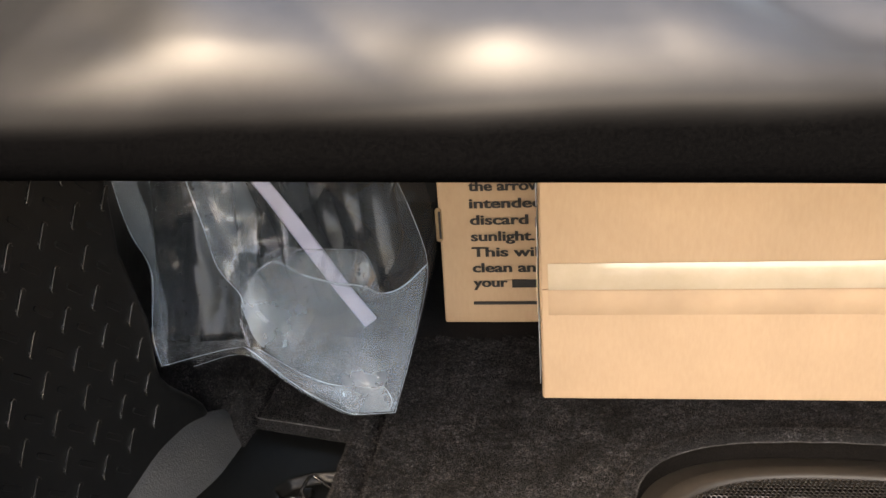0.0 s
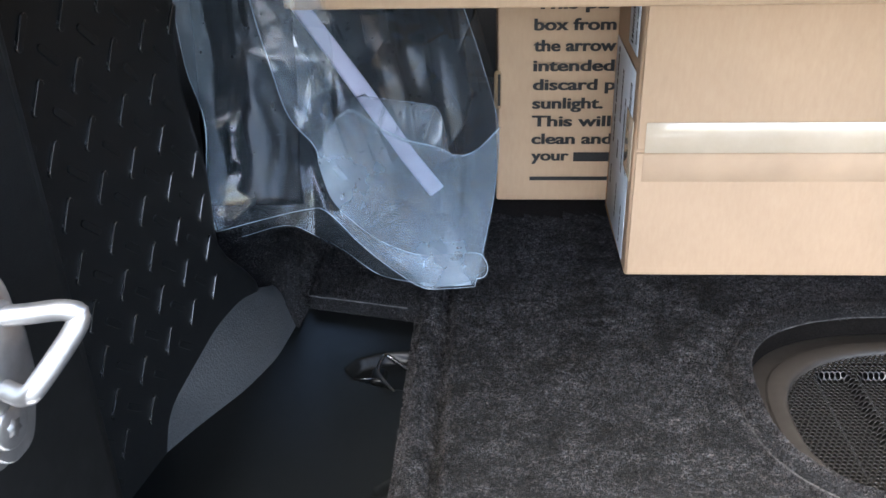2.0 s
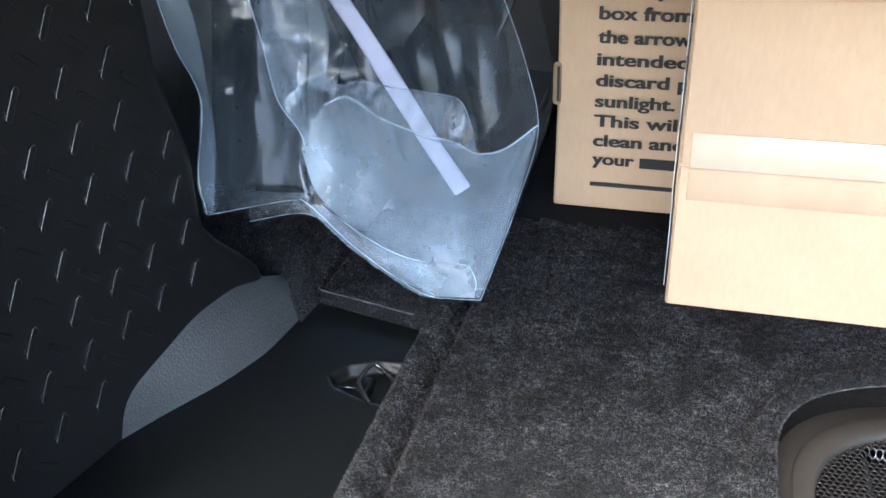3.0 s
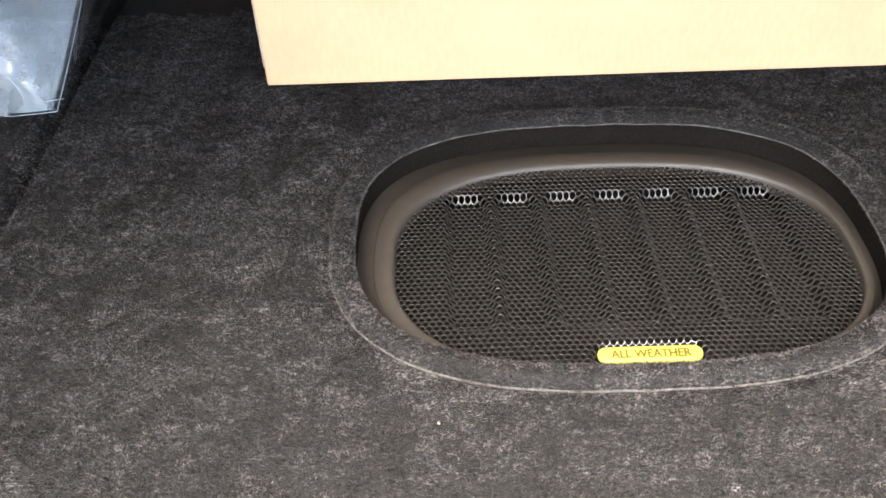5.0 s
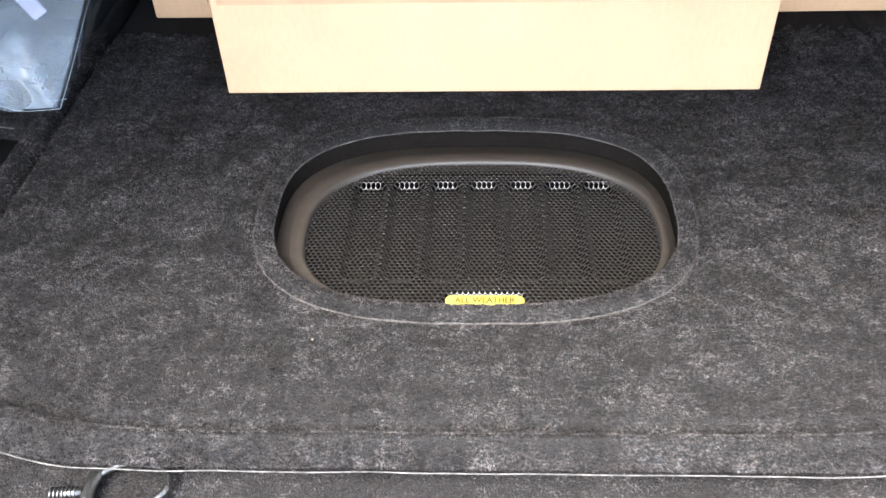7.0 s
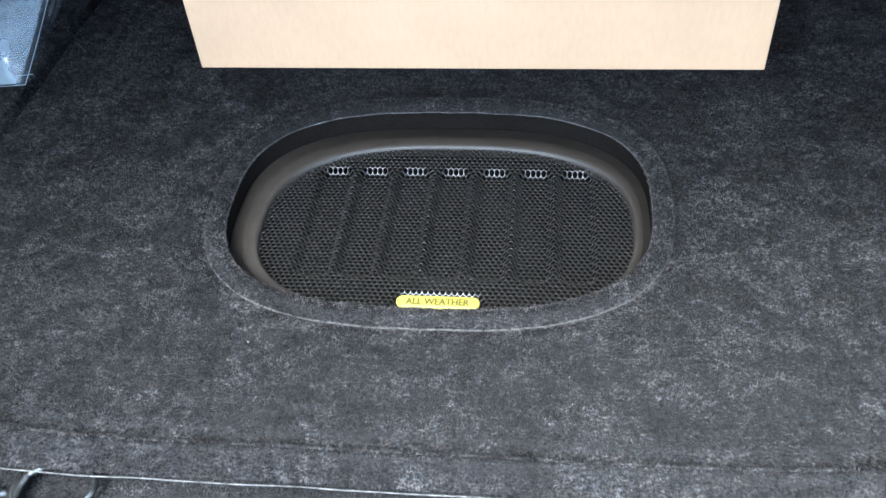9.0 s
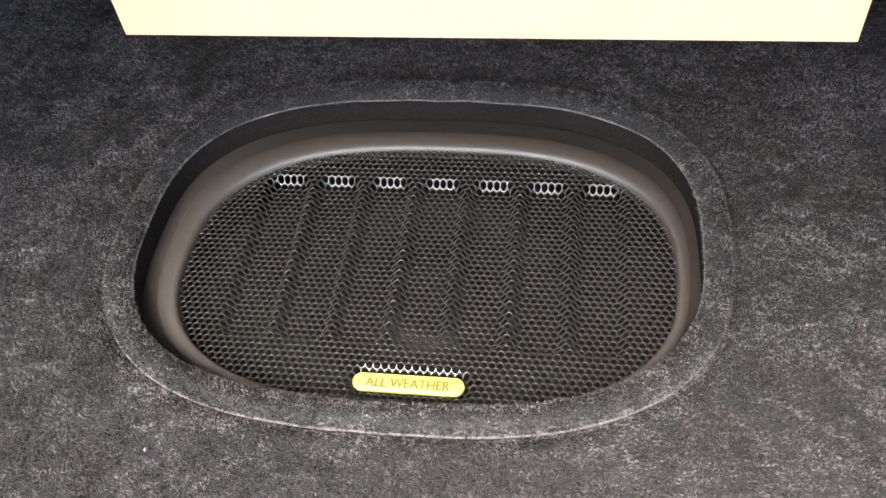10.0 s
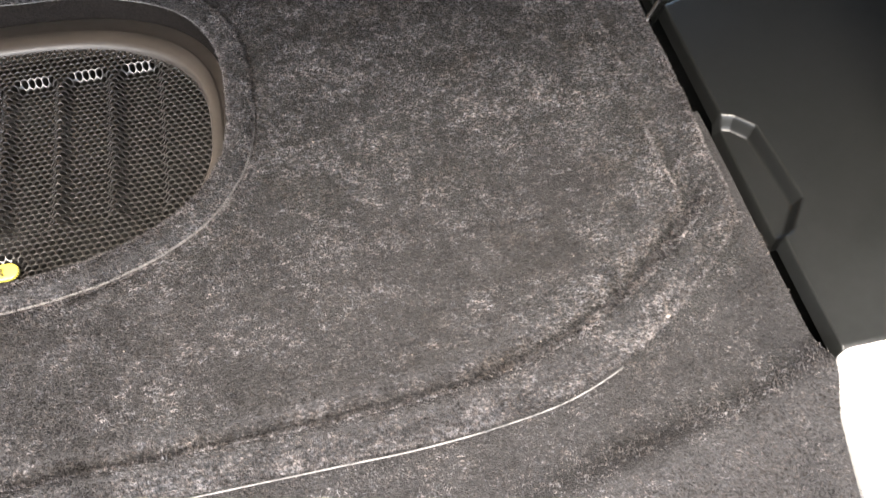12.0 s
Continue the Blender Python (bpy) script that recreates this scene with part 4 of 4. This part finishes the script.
def crease_height(x, z, lines):
    """Sharp-backed folds: each line is (points in x and z, height, width); a fold fades out at its ends."""
    h = 0.0
    for pts, height, width in lines:
        near, along, run = 1.0, 0.0, 0.0
        total = sum(math.hypot(bx - ax, bz - az) for (ax, az), (bx, bz) in zip(pts, pts[1:]))
        for (ax, az), (bx, bz) in zip(pts, pts[1:]):
            ex, ez = bx - ax, bz - az
            ln = math.hypot(ex, ez)
            f = min(1.0, max(0.0, ((x - ax) * ex + (z - az) * ez) / (ln * ln)))
            d = math.hypot(x - ax - f * ex, z - az - f * ez)
            if d < near:
                near, along = d, (run + f * ln) / total
            run += ln
        h += height * math.exp(-near / width) * min(1.0, 0.25 + 4 * along, 0.25 + 4 * (1 - along))
    return h


def patch(left, right, top, bottom, name, material, seed, nu=110, nv=110, off=0.0, bulge=0.0, fold=0.003, cells=60, lines=(), hole=None, pleat=None, label=""):
    """A creased film between four border lines."""
    L, R, T, B = (np.array(spline(q, n)) for q, n in ((left, nv), (right, nv), (top, nu), (bottom, nu)))
    verts = []
    for j in range(nv + 1):
        v = j / nv
        for i in range(nu + 1):
            u = i / nu
            p = (1 - u) * L[j] + u * R[j] + (1 - v) * T[i] + v * B[i] - ((1 - u) * (1 - v) * L[0] + u * (1 - v) * R[0] + (1 - u) * v * L[-1] + u * v * R[-1])
            x, z = p[0], p[2]
            rim = min(1.0, 0.15 + 8 * u, 0.15 + 8 * (1 - u), 0.15 + 8 * v, 0.15 + 8 * (1 - v))
            h = off + bulge * math.sin(math.pi * u) * math.sin(math.pi * v)
            h += rim * fold * (crumple(x, z, seed, cells) + 0.35 * crumple(x, z, seed + 3.0, 2.3 * cells))
            h += rim * crease_height(x, z, lines)
            if pleat:
                period, depth, slant = pleat
                q = (x + slant * z) / period + 0.5 * noise.noise((x * 35, z * 35, seed))
                q -= math.floor(q)
                h += rim * depth * min(q / 0.78, (1 - q) / 0.22)
            verts.append(p + TOWARDS * h)
    w = nu + 1
    faces = [(j * w + i, j * w + i + 1, (j + 1) * w + i + 1, (j + 1) * w + i) for j in range(nv) for i in range(nu)]
    if hole:
        hx, hz, rx, rz, lean = hole
        faces = [f for f in faces if ((verts[f[0]][0] - hx - lean * (verts[f[0]][2] - hz)) / rx) ** 2 + ((verts[f[0]][2] - hz) / rz) ** 2 > 1]
    return raw(name, verts, faces, material, bag, label)


LEFT = [(-0.168, 0.518, 0.270), (-0.175, 0.525, 0.222), (-0.180, 0.542, 0.180), (-0.1805, 0.560, 0.141), (-0.180, 0.543, 0.102), (-0.1765, 0.539, 0.0775)]
RIGHT = [(-0.030, 0.660, 0.200), (-0.012, 0.672, 0.140), (-0.0012, 0.666, 0.0958), (-0.004, 0.620, 0.0686), (-0.0105, 0.590, 0.044), (-0.0169, 0.565, 0.0236)]
TOP = [(-0.168, 0.518, 0.270), (-0.150, 0.535, 0.278), (-0.115, 0.556, 0.245), (-0.085, 0.585, 0.200), (-0.030, 0.660, 0.200)]
BOTTOM = [(-0.1765, 0.539, 0.0775), (-0.1465, 0.543, 0.0845), (-0.118, 0.536, 0.0945), (-0.1034, 0.526, 0.098), (-0.085, 0.538, 0.068), (-0.068, 0.553, 0.042), (-0.0514, 0.567, 0.0211), (-0.034, 0.566, 0.0215), (-0.0169, 0.565, 0.0236)]
BACK_HEM = [(-0.176, 0.585, 0.050), (-0.150, 0.612, 0.045), (-0.128, 0.615, 0.033), (-0.1085, 0.600, 0.031), (-0.085, 0.597, 0.014), (-0.0514, 0.578, 0.018), (-0.034, 0.580, 0.020), (-0.0169, 0.578, 0.0236)]
TEAR = (-0.0860, 0.0765, 0.0020, 0.0036, -2.6)  # a slit in the film below the gathered band
BODY_FOLDS = [
    ([(-0.166, 0.220), (-0.168, 0.188), (-0.164, 0.158)], 0.0013, 0.0044),
    ([(-0.158, 0.236), (-0.156, 0.200), (-0.160, 0.160)], 0.0009, 0.0035),
    ([(-0.172, 0.210), (-0.173, 0.178), (-0.172, 0.150)], -0.0011, 0.0037),
    ([(-0.166, 0.158), (-0.166, 0.120), (-0.172, 0.088)], 0.0006, 0.0050),
    ([(-0.150, 0.084), (-0.135, 0.088), (-0.112, 0.096)], 0.0007, 0.0028),
    ([(-0.143, 0.094), (-0.125, 0.096), (-0.108, 0.104)], 0.0006, 0.0025),
    ([(-0.046, 0.154), (-0.030, 0.122), (-0.017, 0.095)], 0.0010, 0.0037),
    ([(-0.022, 0.146), (-0.012, 0.112), (-0.005, 0.087)], 0.0012, 0.0037),
    ([(-0.070, 0.196), (-0.056, 0.170), (-0.046, 0.150)], 0.0008, 0.0037),
    ([(-0.036, 0.190), (-0.026, 0.162), (-0.020, 0.140)], -0.0009, 0.0037),
]
patch(LEFT, RIGHT, TOP, BOTTOM, "front_film", FILM, 2.0, 200, 200, 0.0, 0.003, 0.0022, 38, BODY_FOLDS, TEAR)
patch([(x, y + 0.05, z) for x, y, z in LEFT[:-1]] + [BACK_HEM[0]], [(x, y + 0.02, z) for x, y, z in RIGHT[:-1]] + [BACK_HEM[-1]], [(x, y + 0.09, z) for x, y, z in TOP], BACK_HEM, "back_film", FILM_THIN, 7.0, 110, 110, 0.0, -0.008, 0.003, 40)

# the gathered band that hangs down over the black panels
BAND_LEFT = [(-0.152, 0.562, 0.275), (-0.143, 0.564, 0.206), (-0.136, 0.562, 0.174), (-0.126, 0.551, 0.148), (-0.111, 0.544, 0.132), (-0.108, 0.541, 0.123), (-0.094, 0.539, 0.111)]
BAND_RIGHT = [(-0.108, 0.559, 0.245), (-0.102, 0.562, 0.205), (-0.100, 0.570, 0.180), (-0.102, 0.565, 0.158), (-0.100, 0.551, 0.143), (-0.1005, 0.543, 0.128), (-0.092, 0.540, 0.113)]
BAND_FOLDS = [
    ([(-0.134, 0.188), (-0.117, 0.171), (-0.109, 0.157)], 0.0012, 0.0028),
    ([(-0.114, 0.202), (-0.112, 0.180), (-0.110, 0.160)], 0.0013, 0.0028),
    ([(-0.107, 0.152), (-0.1035, 0.138), (-0.102, 0.125)], 0.0017, 0.0030),
    ([(-0.124, 0.236), (-0.122, 0.215), (-0.117, 0.195)], 0.0013, 0.0037),
    ([(-0.140, 0.240), (-0.134, 0.212), (-0.131, 0.190)], -0.0010, 0.0037),
    ([(-0.122, 0.168), (-0.114, 0.150), (-0.108, 0.138)], -0.0010, 0.0030),
]
patch(BAND_LEFT, BAND_RIGHT, [BAND_LEFT[0], (-0.130, 0.556, 0.262), BAND_RIGHT[0]], [BAND_LEFT[-1], (-0.093, 0.539, 0.112), BAND_RIGHT[-1]], "folded_band", FILM_FOLD, 4.0, 70, 170, 0.004, 0.002, 0.0034, 60, BAND_FOLDS)

# the mouth turned back over itself, with the loose clear flap above its edge
MOUTH_EDGE = [(-0.109, 0.541, 0.126), (-0.098, 0.553, 0.144), (-0.090, 0.569, 0.143), (-0.076, 0.581, 0.127), (-0.061, 0.602, 0.111), (-0.044, 0.620, 0.099), (-0.0303, 0.622, 0.092), (-0.017, 0.640, 0.089), (-0.0012, 0.665, 0.0958)]
MOUTH_FOLDS = [
    ([(-0.040, 0.088), (-0.038, 0.069), (-0.042, 0.056)], 0.0014, 0.0028),
    ([(-0.079, 0.100), (-0.086, 0.118), (-0.092, 0.140)], 0.0013, 0.0030),
    ([(-0.079, 0.100), (-0.079, 0.115), (-0.082, 0.134)], -0.0011, 0.0028),
    ([(-0.077, 0.100), (-0.068, 0.106), (-0.060, 0.108)], 0.0011, 0.0028),
    ([(-0.076, 0.094), (-0.062, 0.084), (-0.050, 0.070)], 0.0012, 0.0028),
    ([(-0.072, 0.085), (-0.066, 0.079), (-0.066, 0.070), (-0.072, 0.069)], 0.0011, 0.0020),
    ([(-0.088, 0.104), (-0.096, 0.114), (-0.104, 0.126)], 0.0011, 0.0030),
    ([(-0.036, 0.084), (-0.022, 0.066), (-0.014, 0.048)], 0.0011, 0.0030),
    ([(-0.030, 0.074), (-0.016, 0.070), (-0.006, 0.066)], 0.0013, 0.0028),
    ([(-0.024, 0.078), (-0.014, 0.074), (-0.005, 0.073)], -0.0011, 0.0022),
    ([(-0.056, 0.062), (-0.040, 0.044), (-0.026, 0.030)], 0.0008, 0.0030),
    ([(-0.084, 0.078), (-0.092, 0.092), (-0.099, 0.110)], 0.00056, 0.0020),
    ([(-0.083, 0.080), (-0.086, 0.096), (-0.087, 0.116)], -0.00048, 0.0020),
    ([(-0.081, 0.080), (-0.075, 0.094), (-0.066, 0.104)], 0.00048, 0.0020),
    ([(-0.079, 0.076), (-0.066, 0.082), (-0.052, 0.083)], 0.00048, 0.0020),
    ([(-0.077, 0.072), (-0.064, 0.070), (-0.054, 0.064)], -0.00048, 0.0020),
    ([(-0.033, 0.090), (-0.0345, 0.076), (-0.041, 0.054)], 0.00064, 0.0020),
    ([(-0.028, 0.090), (-0.014, 0.086), (-0.003, 0.092)], 0.00064, 0.0020),
]
patch([MOUTH_EDGE[0], (-0.1065, 0.540, 0.113), (-0.1005, 0.538, 0.097), (-0.0860, 0.547, 0.073), (-0.0680, 0.559, 0.046), (-0.0514, 0.568, 0.0215)], [MOUTH_EDGE[-1], (-0.0042, 0.620, 0.0686), (-0.0105, 0.590, 0.044), (-0.0169, 0.566, 0.024)],
      MOUTH_EDGE, [(-0.0514, 0.568, 0.0215), (-0.034, 0.567, 0.022), (-0.0169, 0.566, 0.024)], "turned_mouth", FILM_MOUTH, 9.0, 180, 180, 0.008, 0.001, 0.0013, 60, MOUTH_FOLDS, TEAR)
FLAP_TOP = [(-0.0985, 0.560, 0.149), (-0.088, 0.579, 0.1495), (-0.073, 0.589, 0.144), (-0.055, 0.611, 0.134), (-0.043, 0.630, 0.123), (-0.038, 0.640, 0.100)]
FLAP_LOW = [(-0.0975, 0.555, 0.1455), (-0.090, 0.569, 0.142), (-0.076, 0.581, 0.126), (-0.061, 0.605, 0.108), (-0.048, 0.625, 0.095), (-0.036, 0.640, 0.086)]
patch([FLAP_TOP[0], (-0.0982, 0.557, 0.1475), FLAP_LOW[0]], [FLAP_TOP[-1], (-0.037, 0.640, 0.093), FLAP_LOW[-1]], FLAP_TOP, FLAP_LOW, "loose_flap", FILM_FOLD, 12.0, 140, 60, 0.004, 0.001, 0.0015, 75, (), None, (0.0115, 0.0150, -0.30))
# the film folded back along the outer edge, and the doubled strip along the mouth
patch(LEFT, [(-0.144, 0.522, 0.276), (-0.160, 0.530, 0.226), (-0.164, 0.544, 0.184), (-0.172, 0.556, 0.141), (-0.166, 0.546, 0.118), (-0.1715, 0.540, 0.0785)], [LEFT[0], (-0.157, 0.519, 0.274), (-0.144, 0.522, 0.276)], [LEFT[-1], (-0.174, 0.5395, 0.0780), (-0.1715, 0.540, 0.0785)], "folded_margin", FILM_FOLD, 6.0, 40, 150, 0.003, 0.001, 0.0034, 55)
# with a rounded tab at its end
TAB_TOP = [(-0.096, 0.532, 0.094), (-0.0800, 0.549, 0.0680), (-0.062, 0.553, 0.056), (-0.047, 0.556, 0.0510), (-0.030, 0.542, 0.0600), (-0.0150, 0.531, 0.0665)]
TAB_LOW = [(-0.1034, 0.525, 0.098), (-0.085, 0.536, 0.068), (-0.068, 0.551, 0.042), (-0.0514, 0.564, 0.0220), (-0.030, 0.548, 0.034), (-0.0160, 0.533, 0.0475)]
TAB_END = [TAB_TOP[-1], (-0.0105, 0.528, 0.0635), (-0.0090, 0.528, 0.0575), (-0.0110, 0.530, 0.0510), TAB_LOW[-1]]
patch(TAB_TOP, TAB_LOW, [TAB_TOP[0], (-0.100, 0.528, 0.096), TAB_LOW[0]], TAB_END, "doubled_strip", FILM_MOUTH, 8.0, 50, 170, 0.010, 0.002, 0.0020, 55, [([(-0.098, 0.092), (-0.086, 0.079), (-0.076, 0.066)], 0.0022, 0.0036), ([(-0.074, 0.062), (-0.060, 0.044), (-0.048, 0.034)], 0.0009, 0.0036), ([(-0.046, 0.048), (-0.036, 0.040), (-0.028, 0.042)], -0.0009, 0.0030)])
# the far side of the mouth, hanging lower than the near one
patch([(-0.118, 0.540, 0.094), (-0.124, 0.575, 0.063), (-0.128, 0.612, 0.034)], [(-0.0514, 0.570, 0.021), (-0.0514, 0.574, 0.0195), (-0.0514, 0.577, 0.0185)], [(-0.118, 0.540, 0.094), (-0.1034, 0.530, 0.097), (-0.085, 0.541, 0.067), (-0.068, 0.556, 0.041), (-0.0514, 0.570, 0.021)], [(-0.128, 0.612, 0.034), (-0.1085, 0.599, 0.031), (-0.085, 0.596, 0.0145), (-0.066, 0.586, 0.015), (-0.0514, 0.577, 0.0185)], "back_lip", FILM_FOLD, 15.0, 90, 60, -0.002, -0.004, 0.0030, 60)
# pale tubes: the film's edge and the painted bright line along it
for line in (LEFT, BOTTOM, RIGHT, BACK_HEM, [tuple(np.array(p) + TOWARDS * 0.0062) for p in FLAP_TOP], [tuple(np.array(p) + TOWARDS * 0.0102) for p in TAB_TOP + TAB_END[1:]], [tuple(np.array(p) + TOWARDS * 0.0045) for p in BAND_LEFT[:-1]]):
    part("film_edge", tube(spline(line, 70), 0.00028, 5), FILM_EDGE, bag)
# a pale tube that paints the glint along the mouth's edge
for line, away in ((MOUTH_EDGE[1:], 0.0094),):
    part("lip_glint", tube([tuple(np.array(p) + TOWARDS * (away + 0.0012 * noise.noise(Vector(p) * 60))) for p in spline(line, 90)], 0.0007, 6), FILM_EDGE, bag)

# ---- lint on the carpet ----
lint = thing("lint", "small white lint crumbs on the carpet", "lint", kind="stuff")
bm = bmesh.new()
rng = random.Random(4)
spots = [(0.192, 0.361, 0.0007), (0.449, 0.437, 0.0006), (-0.008, 0.469, 0.0005), (0.576, 0.314, 0.0010)] + [(rng.uniform(-0.04, 0.6), rng.uniform(0.31, 0.36), rng.uniform(0.0002, 0.0004)) for _ in range(12)]
for x, y, r in spots:
    g = bmesh.ops.create_icosphere(bm, subdivisions=1, radius=r, matrix=Matrix.Translation((x, y, 0.0022)))
    for v in g["verts"]:
        v.co += r * 0.5 * Vector((rng.uniform(-1, 1), rng.uniform(-1, 1), rng.uniform(-0.5, 0.5)))
part("crumbs", bm, LINT, lint, smooth=False)
